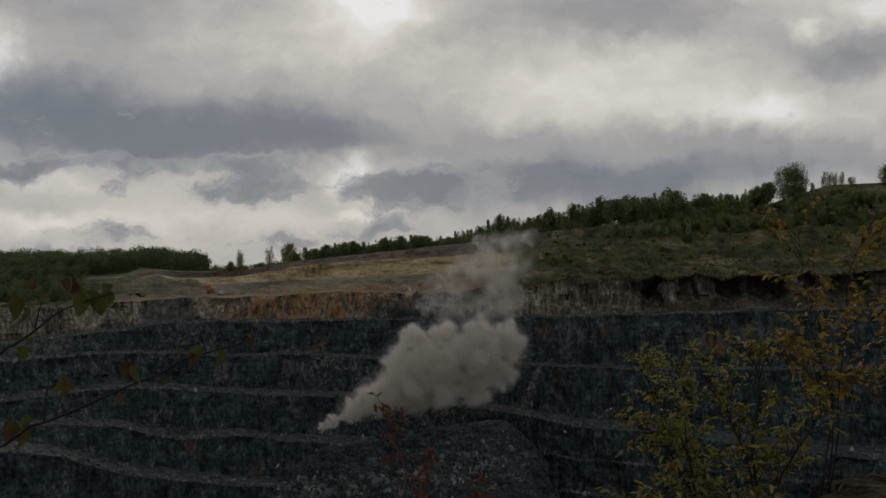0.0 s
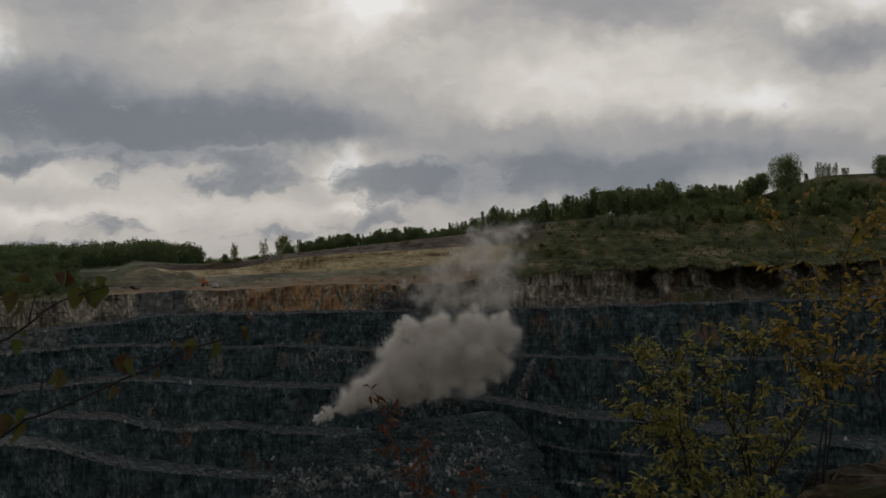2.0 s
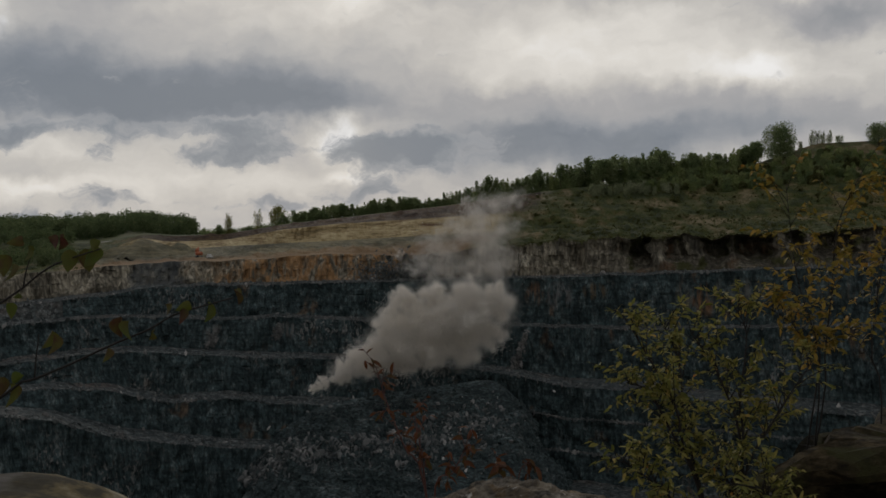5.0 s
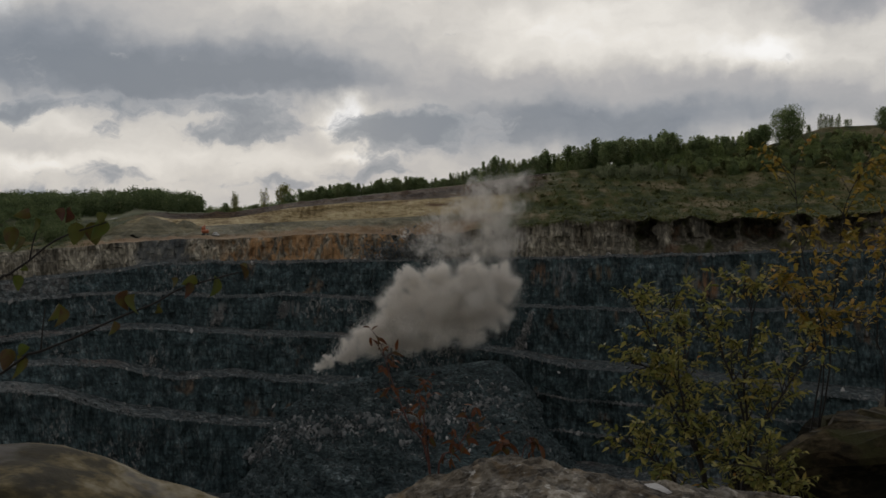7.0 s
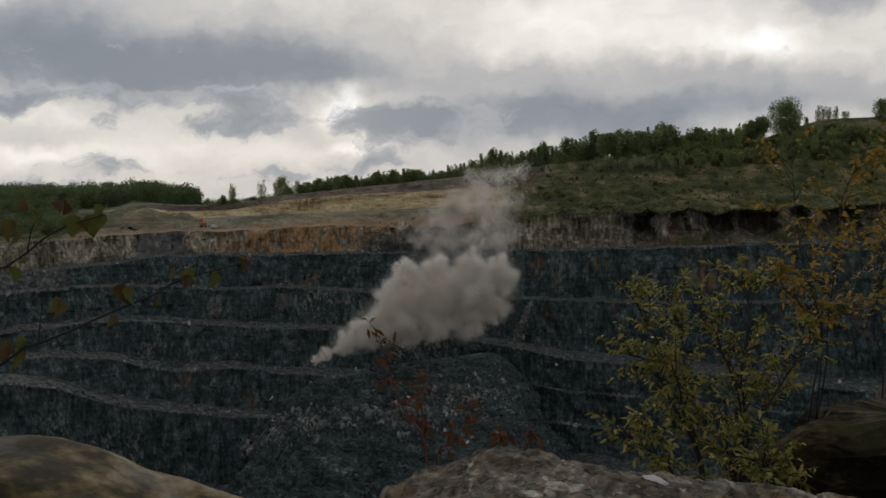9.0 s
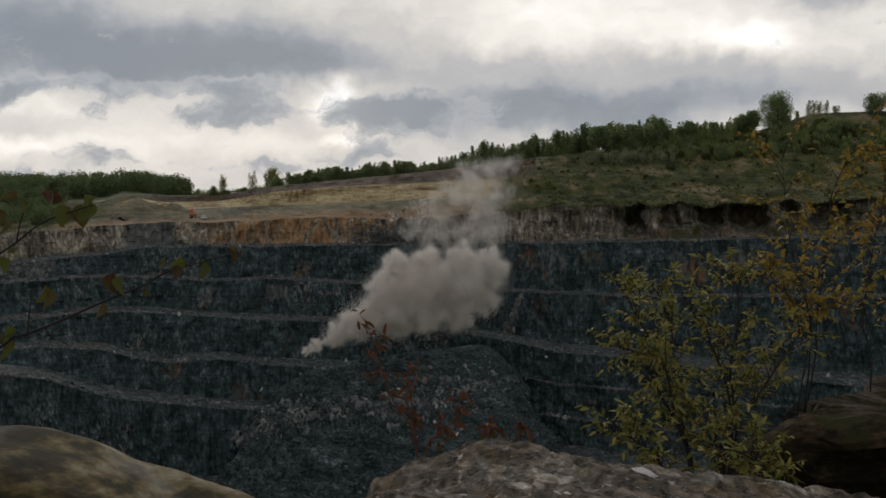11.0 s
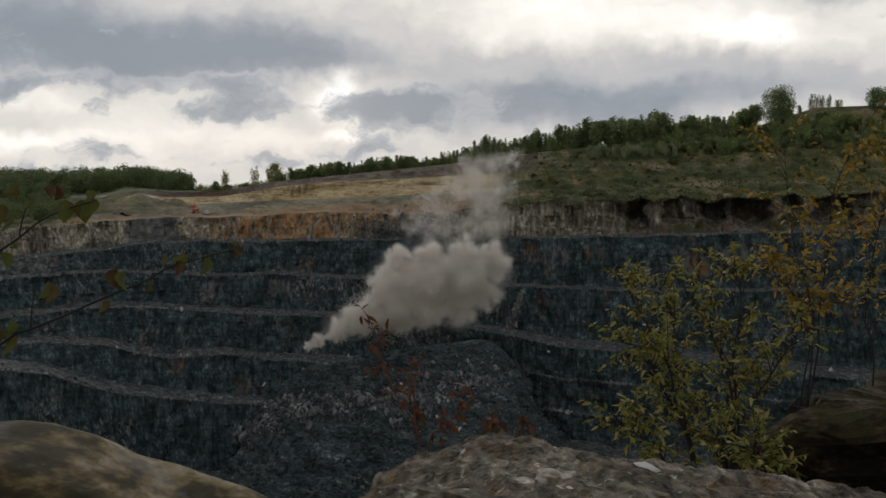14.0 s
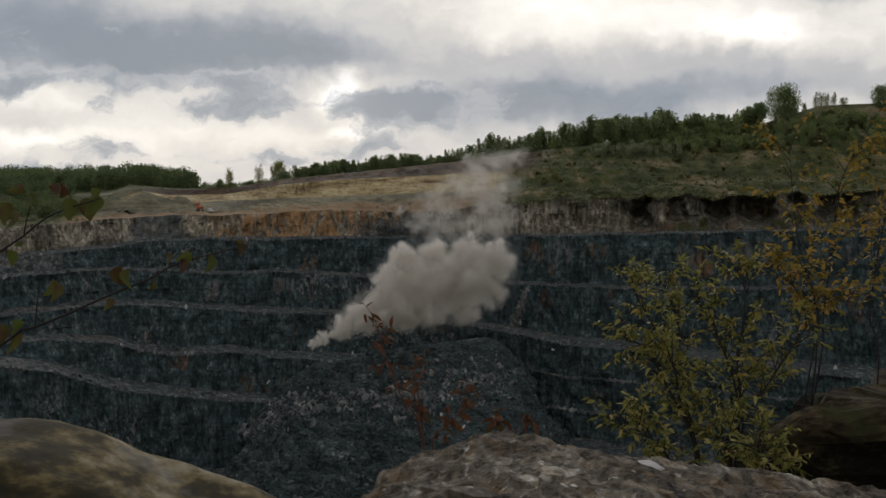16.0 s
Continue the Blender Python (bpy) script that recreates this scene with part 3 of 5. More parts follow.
terrain("overburden", "top", "sand_top", 8, SOIL, "dark brown overburden soil stripped above the sand", "soil", hi=0.10, heave=1.6, seed=1)
terrain("grass_hill_crown", "top", "sand_top", 14, HILL, "rough grass hillside below the tree row", "hillside", lo=0.0985, heave=1.6, seed=1)
terrain("green_bank", "sand_top", "sand_toe", 8, HILL, "rough grassy bank at the end of the quarry", "bank", hi=-0.302, heave=1.0, seed=2)
terrain("sand_face", "sand_top", "sand_toe", 12, SAND, "pale yellow cut face of bedded sand", "sand face", lo=-0.312, hi=0.10, push=2.2, pillars=1.8, blocks=0.5, seed=2)
terrain("grass_hill", "sand_top", "sand_toe", 14, HILL, "rough grass slope with bare streaks", "hillside", lo=0.0985, heave=1.8, seed=2)
terrain("quarry_slope", "sand_toe", "cliff_top", 30, HILL, "sandy slope turning into rough grass above the cliff", "slope", heave=2.0, seed=3)
terrain("upper_cliff", "cliff_top", "c1_toe", 30, CLIFF, "weathered rust and grey rock cliff above the benches", "cliff", push=2.8, pillars=1.1, blocks=0.8, hollows=5.0, seed=4)
NAMES = ("c1", "c2", "c3", "c4", "c5", "pit")
for k, n in enumerate(NAMES):
    label = "pit floor strewn with rubble" if n == "pit" else "narrow rubble-strewn quarry bench of dark stone"
    terrain("bench_%d" % (k + 1), n + "_toe", n, 6, RUBBLE, label, "quarry bench", heave=0.5, seed=20 + k)
    if k:
        if k == 1:
            terrain("rubble_bank", "c1", "c2_toe", 10, RUBBLE, "bank of loose grey rubble at the quarry's end", "rubble bank", hi=-0.335, heave=0.8, seed=40)
        terrain("quarry_wall_%d" % k, NAMES[k - 1], n + "_toe", 22, BLUESTONE, "sheer blue-grey limestone quarry wall with drill marks", "quarry wall", lo=-0.3365 if k == 1 else LO, push=2.4, pillars=0.6, blocks=0.5, seed=5 + k)


def sheet(name, rows_of_points, material, label, category):
    n = len(rows_of_points[0])
    verts = [p for row in rows_of_points for p in row]
    faces = [(r * n + k, (r + 1) * n + k, (r + 1) * n + k + 1, r * n + k + 1) for r in range(len(rows_of_points) - 1) for k in range(n - 1)]
    return thing(name, mesh_of(name, verts, faces, material), label, category, kind="structure")


# ridged mound of tipped soil on the upper terrace at the western end
def mound(x0, y0, rx, ry, foot, height, n=70):
    verts = []
    for j in range(n + 1):
        for i in range(n + 1):
            u, v = 2 * i / n - 1, 2 * j / n - 1
            x, y = x0 + u * rx, y0 + v * ry
            r = math.hypot(u * (1.0 if u > 0 else 0.85), v)
            a = atan2(v, u)
            gully = 0.34 * noise.noise((cos(a) * 2.2, sin(a) * 2.2, 2.0)) * min(1, 2 * r) + 0.12 * noise.noise((cos(a) * 11, sin(a) * 11, r * 2)) * r
            k = max(0, 1 - r - gully)
            verts.append((x, y, foot + height * (k ** 0.85) + 1.6 * fbm(x * 0.12, y * 0.12, 3.0, 5) * min(1, 4 * k) - 1.5 * (k <= 0)))
    faces = [(j * (n + 1) + i, j * (n + 1) + i + 1, (j + 1) * (n + 1) + i + 1, (j + 1) * (n + 1) + i) for j in range(n) for i in range(n)]
    return thing("spoil_mound", mesh_of("spoil_mound", verts, faces, HILL, False), "ridged mound of tipped sandy soil with thin grass", "mound", kind="structure")


mound(-137, 527, 24, 22, -12.5, 10.5)
mound(-124, 534, 13, 13, -11.0, 7.0)


# plateau behind the quarry, out to the horizon, and the wooded rise at its end
def plateau_z(b, y, z0, y0):
    t = min(1, (y - y0) / 280)
    rise_left = 11 * max(0, min(1, (-0.20 - b) / 0.08)) * t
    return z0 * (1 - 0.25 * t) - 1.5 * t + rise_left


rows = []
for add in (0, 4, 30, 80, 140, 210, 290, 900, 3300):
    row = []
    for i in range(0, COLS, 9):
        x, y, z = LINE["top"][i]
        yy = y + add
        row.append((BEAR[i] * yy, yy, plateau_z(BEAR[i], yy, z, y) + 0.8 * noise.noise((i * 0.1, add * 0.02, 0)) * (add > 0) - (add > 800) * 8))
    rows.append(row)
sheet("plateau", rows[::-1], MEADOW, "green meadow plateau beyond the quarry", "ground")

# deep floor and the side of the pit below the camera, and the land behind it
rows = []
for f, z in ((1.0, None), (0.8, -91), (0.5, -93), (0.12, -92), (0.03, -60), (0.0085, -0.86)):
    row = []
    for i in range(0, COLS, 6):
        x, y, zz = LINE["pit"][i]
        zz = zz if z is None else z + 1.2 * fbm(x * f * 0.05, y * f * 0.05, 2.0, 4) * (f > 0.02)
        row.append((x * f, y * f, zz) if f > 0.02 else (-3.6 + 7.2 * i / (COLS - 1), 2.6, zz))
    rows.append(row)
sheet("pit_floor", rows, RUBBLE, "deep dark quarry floor covered in broken stone", "ground")
for sx, nm in ((-1, "west"), (1, "east")):
    rows = []
    for n in ("top", "sand_toe", "cliff_top", "c1", "c3", "c5", "pit"):
        x, y, z = LINE[n][0 if sx < 0 else -1]
        rows.append([(x, y, z), (x + sx * 60, y - 30, z + 4), (x + sx * 3000, y, 12)])
    rows.append([(sx * 3.6, 2.6, -0.86), (sx * 90, 1, -1), (sx * 3000, 0, 5)])
    rows.append([(sx * 3.6, -3.05, -0.86), (sx * 90, -10, 0), (sx * 3000, -3000, 5)])
    sheet("land_" + nm, rows if sx < 0 else [r[::-1] for r in rows], MEADOW, "grassy land around the quarry rim", "ground")

# the rim where the camera rests
rows = []
for j in range(30):
    y = 2.75 - j * 0.2
    rows.append([(x * 0.2, y + 0.12 * noise.noise((x * 0.3, 1, 0)), -0.84 + 0.05 * fbm(x * 0.5, y * 2, 0, 4) - (0.5 if j == 0 else 0)) for x in range(-18, 19)])
sheet("rim_ground", rows, EARTH, "bare earth on the quarry rim", "ground")
sheet("land_south", [[(-3.6, -3.0, -0.87), (3.6, -3.0, -0.87)], [(-3000, -3000, 5), (3000, -3000, 5)]], MEADOW, "grassy land around the quarry rim", "ground")


# ---------------------------------------------------------------- rubble heap and loose stone
HEAP_TOP = spline([(-66, 386, -72), (-44, 393, -63), (-26, 397, -59.5), (-9, 400, -57.5), (7, 403, -55.8), (24, 405, -55), (34, 404, -62)], 90)
HEAP_FOOT = spline([(-64, 345, -88), (-54, 300, -92), (-40, 288, -94), (-14, 290, -94), (16, 304, -94), (38, 330, -94), (52, 356, -93)], 90)


def heap_point(s, t):
    k = s * 89
    i = min(int(k), 88)
    a, b = HEAP_TOP[i].lerp(HEAP_TOP[i + 1], k - i), HEAP_FOOT[i].lerp(HEAP_FOOT[i + 1], k - i)
    p = a.lerp(b, t)
    edge = min(1, 5 * s, 5 * (1 - s))
    p.x += 5 * (1 - edge) * fbm(p.x * 0.05, p.y * 0.09, 8, 4)
    p.z += edge * (2.0 * sin(pi * t) + min(1, 5 * t) * (4.2 * fbm(p.x * 0.05, p.y * 0.045, 3, 6) + 2.0 * abs(noise.noise((p.x * 0.05 + p.y * 0.08, p.z * 0.2, 7))))) - 5 * (1 - edge)
    # slanting beds stand out as ledges at the western side, the rest is fine spill
    ledge = max(0, min(1, (0.62 - s) * 5 + 1.2 * noise.noise((p.x * 0.04, p.y * 0.04, 1.0)))) * min(1, 6 * t)
    u = (p.z + 0.32 * p.x + 2.5 * fbm(p.x * 0.04, p.y * 0.05, 5, 3)) / 4.2
    f = u - math.floor(u)
    p.z += ledge * edge * 4.2 * (min(1, f * f * 3.0) - f) * 1.3
    p.z += edge * ledge * 0.7 * noise.cell((p.x * 0.5, p.y * 0.3, p.z * 0.3))
    return p


hv = [heap_point(i / 200, j / 110) for j in range(111) for i in range(201)]
hf = [(j * 201 + i, (j + 1) * 201 + i, (j + 1) * 201 + i + 1, j * 201 + i + 1) for j in range(110) for i in range(200)]
thing("rubble_slope", mesh_of("rubble_slope", hv, hf, HEAP, False), "long slope of dark broken rock spilled over the benches", "rubble", kind="structure")

STONES = leaf_material("broken_stone", [(0.0, (0.012, 0.019, 0.020)), (0.5, (0.046, 0.062, 0.063)), (0.85, (0.095, 0.106, 0.103)), (1.0, (0.30, 0.29, 0.275))], "island", 0.9, 0.0)
BENCH_STONES = leaf_material("ledge_stone", [(0.0, (0.035, 0.042, 0.043)), (0.5, (0.10, 0.11, 0.108)), (0.85, (0.20, 0.195, 0.185)), (1.0, (0.42, 0.40, 0.37))], "island", 0.9, 0.0)
ICO = [(0, 0, -1), (0.72, -0.53, -0.45), (-0.28, -0.85, -0.45), (-0.89, 0, -0.45), (-0.28, 0.85, -0.45), (0.72, 0.53, -0.45), (0.28, -0.85, 0.45),
       (-0.72, -0.53, 0.45), (-0.72, 0.53, 0.45), (0.28, 0.85, 0.45), (0.89, 0, 0.45), (0, 0, 1)]
ICO_F = [(0, 2, 1), (1, 5, 0), (0, 3, 2), (0, 4, 3), (0, 5, 4), (1, 10, 5), (2, 6, 1), (3, 7, 2), (4, 8, 3), (5, 9, 4), (1, 6, 10), (2, 7, 6), (3, 8, 7),
         (4, 9, 8), (5, 10, 9), (6, 11, 10), (7, 11, 6), (8, 11, 7), (9, 11, 8), (10, 11, 9)]
rng = random.Random(5)


def stone(p, size):
    e = Euler((rng.uniform(0, 6), rng.uniform(0, 6), rng.uniform(0, 6))).to_matrix()
    sx, sy, sz = size * rng.uniform(0.7, 1.7), size * rng.uniform(0.5, 1.1), size * rng.uniform(0.22, 0.6)
    p = Vector(p)
    return [p + e @ Vector((x * sx * rng.uniform(0.6, 1.3), y * sy * rng.uniform(0.6, 1.3), z * sz * rng.uniform(0.6, 1.3))) for x, y, z in ICO], ICO_F


def scatter(count, place, low, high):
    return merge(stone(place(), low + (high - low) * rng.random() ** 3) for _ in range(count))


def on_bench(n):
    def place():
        i = rng.randrange(COLS)
        t = 1.02 - rng.random() ** 2.2 * 0.95
        p = LINE[n + "_toe"][i] * (1 - t) + LINE[n][i] * t
        return p + np.array((rng.uniform(-0.4, 0.4), 0, 0.1))
    return place


for n in NAMES[:5]:
    thing("bench_rubble", mesh_of("bench_rubble", *scatter(1700, on_bench(n), 0.25, 1.1), BENCH_STONES, False), "loose blocks and rubble along the bench edge", "rubble", kind="stuff")


def on_heap():
    s, t = rng.random(), rng.random() ** 0.8
    if noise.noise((s * 9, t * 7, 2.0)) < -0.1 and rng.random() < 0.8:
        s, t = rng.uniform(0.3, 0.9), rng.uniform(0.25, 0.9)
    return heap_point(s, t) + Vector((0, 0, 0.1))


thing("heap_rubble", mesh_of("heap_rubble", *scatter(7000, on_heap, 0.15, 1.25), STONES, False), "broken dark blocks lying on the rubble slope", "rubble", kind="stuff")


def on_shelf():
    if rng.random() < 0.82:
        return heap_point(rng.uniform(0.0, 0.6), min(0.9, max(0.1, rng.gauss(0.39, 0.05)))) + Vector((0, 0, 0.25))
    return heap_point(rng.gauss(0.68, 0.07), min(0.9, max(0.1, rng.gauss(0.34, 0.09)))) + Vector((0, 0, 0.2))


SHELF_STONES = leaf_material("fresh_broken_stone", [(0.0, (0.035, 0.042, 0.043)), (0.35, (0.09, 0.098, 0.097)), (0.7, (0.19, 0.19, 0.184)), (1.0, (0.42, 0.40, 0.375))], "island", 0.9, 0.0)
thing("shelf_rubble", mesh_of("shelf_rubble", *scatter(2400, on_shelf, 0.3, 1.3), SHELF_STONES, False), "pale broken blocks gathered on a shelf of the rubble slope", "rubble", kind="stuff")


def on_floor():
    i = rng.randrange(COLS)
    f = rng.uniform(0.72, 1.0)
    p = LINE["pit"][i] * np.array((f, f, 1))
    return p


thing("floor_rubble", mesh_of("floor_rubble", *scatter(2500, on_floor, 0.2, 1.2), STONES, False), "broken blocks on the pit floor", "rubble", kind="stuff")


def on_blast():
    return np.array((rng.gauss(-14, 9), 468 + rng.uniform(-6, 3), -20 + abs(rng.gauss(0, 4.5))))


thing("blast_rubble", mesh_of("blast_rubble", *scatter(1100, on_blast, 0.25, 0.95), BENCH_STONES, False), "freshly blasted blocks heaped against the cliff foot", "rubble", kind="stuff")

for p, s in (((-93, 413, -44.6), 1.2), ((9, 364, -65.6), 1.3), ((13, 366, -64.0), 1.0), ((44, 397, -58), 1.0), ((69, 441, -16.3), 1.5), ((-56, 372, -66), 1.1), ((3, 348, -72), 1.2), ((10, 340, -74), 1.0)):
    thing("boulder", mesh_of("boulder", *stone(p, s * 0.6), PALE_STONE, False), "pale limestone block fallen on a bench", "boulder", "fallen boulders")


def scree(label, top, foot, count, spread, material):
    """A streak of loose stone down a wall."""
    a, b = Vector(top), Vector(foot)

    def place():
        k = rng.random()
        return a.lerp(b, k) + Vector((rng.gauss(0, spread) * (0.5 + k), rng.uniform(-1.0, 0.3), rng.gauss(0, 0.4)))
    thing("scree_streak", mesh_of("scree_streak", *scatter(count, place, 0.25, 1.1), material, False), label, "scree", kind="stuff")


SCREE = leaf_material("pale_scree", [(0.0, (0.06, 0.062, 0.06)), (0.5, (0.13, 0.13, 0.125)), (1.0, (0.38, 0.36, 0.34))], "island", 0.9, 0.0)
scree("pale broken limestone spilled down the dark wall", (36.5, 424, -38.5), (31.5, 424, -53), 260, 0.8, SCREE)
scree("grey scree patch on the dark wall", (-60.5, 431, -35), (-61.5, 431, -41), 90, 1.0, SCREE)
scree("grey scree patch on the dark wall", (-85, 431, -38.5), (-88, 431, -45), 110, 1.1, SCREE)


# ---------------------------------------------------------------- trees
def sprays(centres, size, rng2):
    """Small bent leaf sprays, two triangles each, turned every way."""
    verts, faces = [], []
    for c in centres:
        d = Vector((rng2.gauss(0, 1), rng2.gauss(0, 1), rng2.gauss(0, 0.7))).normalized()
        e = d.cross(Vector((rng2.gauss(0, 1), rng2.gauss(0, 1), rng2.gauss(0, 1)))).normalized()
        s = size * rng2.uniform(0.6, 1.35)
        c = Vector(c)
        o = len(verts)
        verts += [c - d * s, c + e * s * 0.55 + d.cross(e) * s * 0.2, c + d * s, c - e * s * 0.55]
        faces.append((o, o + 1, o + 2, o + 3))
    return verts, faces


def crown_points(h, w, style, count, r2):
    """Spray centres on lobes of a crown, h high and w wide, foot at 0."""
    lobes = []
    if style == "feather":
        # upright shoots of unequal height
        shoots = [(r2.uniform(0, 2 * pi), 0.30 * w * math.sqrt(r2.random()), h * r2.uniform(0.55, 1.0)) for _ in range(10)]
        out = []
        for _ in range(count):
            a, rad, top = r2.choice(shoots)
            t = 0.04 + 0.96 * r2.random() ** 0.85
            wide = w * 0.15 * (1.1 - t) + 0.1
            lean = rad * (0.6 + 0.6 * t)
            out.append(Vector((cos(a) * lean + r2.gauss(0, wide), sin(a) * lean + r2.gauss(0, wide), t * top)))
        return out
    n = {"dome": 44, "round": 34, "tall": 24, "bush": 18, "thin": 12}[style]
    for _ in range(n):
        z = r2.uniform(0.0, 1.0)
        if style == "round":
            z = 0.26 + 0.58 * z
            rad = w * 0.34 * math.sqrt(max(0.04, 1 - ((z - 0.55) / 0.36) ** 2))
        elif style == "dome":
            z = 0.10 + 0.74 * z
            rad = w * 0.37 * math.sqrt(max(0.04, 1 - ((z - 0.42) / 0.47) ** 2))
        elif style == "tall":
            z = 0.03 + 0.89 * z
            rad = w * 0.30 * (1.15 - 0.75 * z)
        elif style == "thin":
            z = 0.25 + 0.68 * z
            rad = w * 0.30 * (1.1 - 0.6 * z)
        else:
            z = 0.04 + 0.71 * z
            rad = w * 0.36 * (1.1 - 0.7 * z)
        a = r2.uniform(0, 2 * pi)
        k = math.sqrt(r2.random())
        lobes.append((Vector((cos(a) * rad * k, sin(a) * rad * k, z * h)), w * r2.uniform(0.13, 0.25)))
    out = []
    for _ in range(count):
        c, r = r2.choice(lobes)
        d = Vector((r2.gauss(0, 1), r2.gauss(0, 1), r2.gauss(0, 1))).normalized()
        out.append(c + d * r * r2.uniform(0.6, 1.12))
    return out


def limbs(h, w, r2, thin=False):
    pieces = [tube(spline([(0, 0, -0.6), (0.05 * w * r2.uniform(-1, 1), 0, h * 0.3), (0.06 * w * r2.uniform(-1, 1), 0.03 * w, h * 0.8)], 7),
                   [h * 0.022 * (1.25 - 0.16 * i) for i in range(7)], 6)]
    for _ in range(9):
        a, z = r2.uniform(0, 2 * pi), h * r2.uniform(0.22, 0.65)
        l = w * (0.2 if thin else 0.36)
        pieces.append(tube(spline([(0, 0, z), (cos(a) * l * 0.5, sin(a) * l * 0.5, z + h * 0.10), (cos(a) * l, sin(a) * l, z + h * 0.24)], 5),
                           [h * 0.010, h * 0.008, h * 0.006, h * 0.004, h * 0.002], 5))
    return merge(pieces)


def make_tree(h, w, style, leaf, label, seed, count=2200, size=0.46, name="tree"):
    r2 = random.Random(seed)
    t = thing(name, None, label, name.replace("_", " "))
    part("trunk", mesh_of("trunk", *limbs(h, w, r2, style == "thin"), BARK), t, "dark bare trunk and limbs")
    part("crown", mesh_of("crown", *sprays(crown_points(h, w, style, count, r2), size, r2), leaf, False), t)
    return t


def top_z(x, y):
    """Ground height near the plateau's edge or behind it."""
    b = x / y
    i = int(max(0, min(COLS - 1, round((b - LO) / (HI - LO) * (COLS - 1)))))
    _, y0, z0 = LINE["top"][i]
    if y >= y0:
        return plateau_z(b, y, z0, y0)
    _, y1, z1 = LINE["sand_top"][i]
    if y >= y1:
        return z1 + (z0 - z1) * (y - y1) / (y0 - y1)
    _, y2, z2 = LINE["sand_toe"][i]
    if y >= y2:
        return z2 + (z1 - z2) * (y - y2) / (y1 - y2)
    _, y3, z3 = LINE["cliff_top"][i]
    return z3 + (z2 - z3) * (y - y3) / (y2 - y3)


def plant(src, x, y, s=1.0, turn=0.0, group="", label=""):
    t = copy_thing(src, pose(x, y, top_z(x, y) - 0.9, 0, 0, turn) @ Matrix.Scale(s, 4))
    tagged(t, label, "", group)
    return t


# single trees that stand clear on the skyline
def single(x, y, h, w, style, leaf, label, seed, count=2200, size=0.42):
    t = make_tree(h, w, style, leaf, label, seed, count, size)
    t.matrix_basis = pose(x, y, top_z(x, y) - 0.3)
    return t


single(188, 589, 18.2, 21, "dome", GREEN_SPRAY, "lone round-crowned tree standing on the hilltop", 11, 13000, 0.36)
single(-128, 690, 14.0, 7, "feather", YELLOW_SPRAY, "slim yellowish poplar on the skyline", 12, 1500, 0.34)
single(-134, 692, 7.5, 7, "bush", GREEN_SPRAY, "small dark bushy tree on the skyline", 13, 1200)
single(-109, 690, 14.5, 8, "feather", YELLOW_SPRAY, "thin poplar with sparse yellowing leaves", 14, 900, 0.34)
single(-97, 690, 15.0, 12, "round", YELLOW_SPRAY, "broad tree turning yellow on the skyline", 15, 2400)
single(-91, 680, 10.0, 14, "bush", GREEN_SPRAY, "low dark green tree on the skyline", 16, 1800)
single(-69, 660, 9.0, 13, "bush", GREEN_SPRAY, "low dark green tree on the skyline", 17, 1700)
single(-77, 662, 8.0, 10, "bush", GREEN_SPRAY, "low dark green tree on the skyline", 27, 1500)
single(-61, 640, 10.5, 9, "thin", SCRUB, "half-bare brownish tree on the skyline", 18, 600)
for x, h, w, seed in ((197, 4.2, 4.6, 19), (202, 5.6, 4.6, 20), (208, 9.4, 5.2, 21), (211, 8.4, 5.0, 24), (214, 9.2, 5.4, 25), (217.5, 8.2, 5.0, 26), (223, 5.0, 6.0, 28)):
    single(x, 598, h, w * 0.9, "feather", PALE_SPRAY, "slender pale birch on the hilltop", seed, 700, 0.28)
single(242, 592, 12.0, 15, "round", GREEN_SPRAY, "dense dark tree at the hill's brow", 22, 3400)
single(252, 590, 14.0, 16, "round", GREEN_SPRAY, "dense dark tree at the hill's brow", 23, 3400)

# the row along the ridge
KINDS = [make_tree(10.5, 6.5, "tall", GREEN_SPRAY, "dark green tree in the row along the ridge", 31, 2600, 0.32),
         make_tree(9.5, 8.0, "round", GREEN_SPRAY, "dark green tree in the row along the ridge", 32, 3000, 0.32),
         make_tree(8.0, 7.5, "bush", GREEN_SPRAY, "bushy tree in the row along the ridge", 33, 2400, 0.32),
         make_tree(7.0, 4.0, "feather", PALE_SPRAY, "pale grey-green willow on the slope", 34, 1500, 0.26, name="willow"),
         make_tree(4.5, 6.0, "bush", SCRUB, "olive scrub bush on the grassy slope", 35, 900, name="bush"),
         make_tree(9.5, 6.0, "feather", GREEN_SPRAY, "upright green poplar in the row along the ridge", 36, 2600, 0.27),
         make_tree(9.0, 5.0, "feather", SAPLING, "upright light green poplar in the row along the ridge", 37, 2400, 0.26),
         make_tree(6.0, 5.0, "feather", SAPLING, "light green sapling thicket on the slope", 38, 1900, 0.26, name="sapling"),
         make_tree(5.0, 5.5, "feather", GREEN_SPRAY, "dark green sapling thicket on the slope", 39, 1900, 0.26, name="sapling")]
for k, t in enumerate(KINDS):
    t.matrix_basis = pose(60 + 12 * k, 612 + 3 * k, top_z(60 + 12 * k, 612 + 3 * k) - 0.3)
r3 = random.Random(8)
b = -0.125
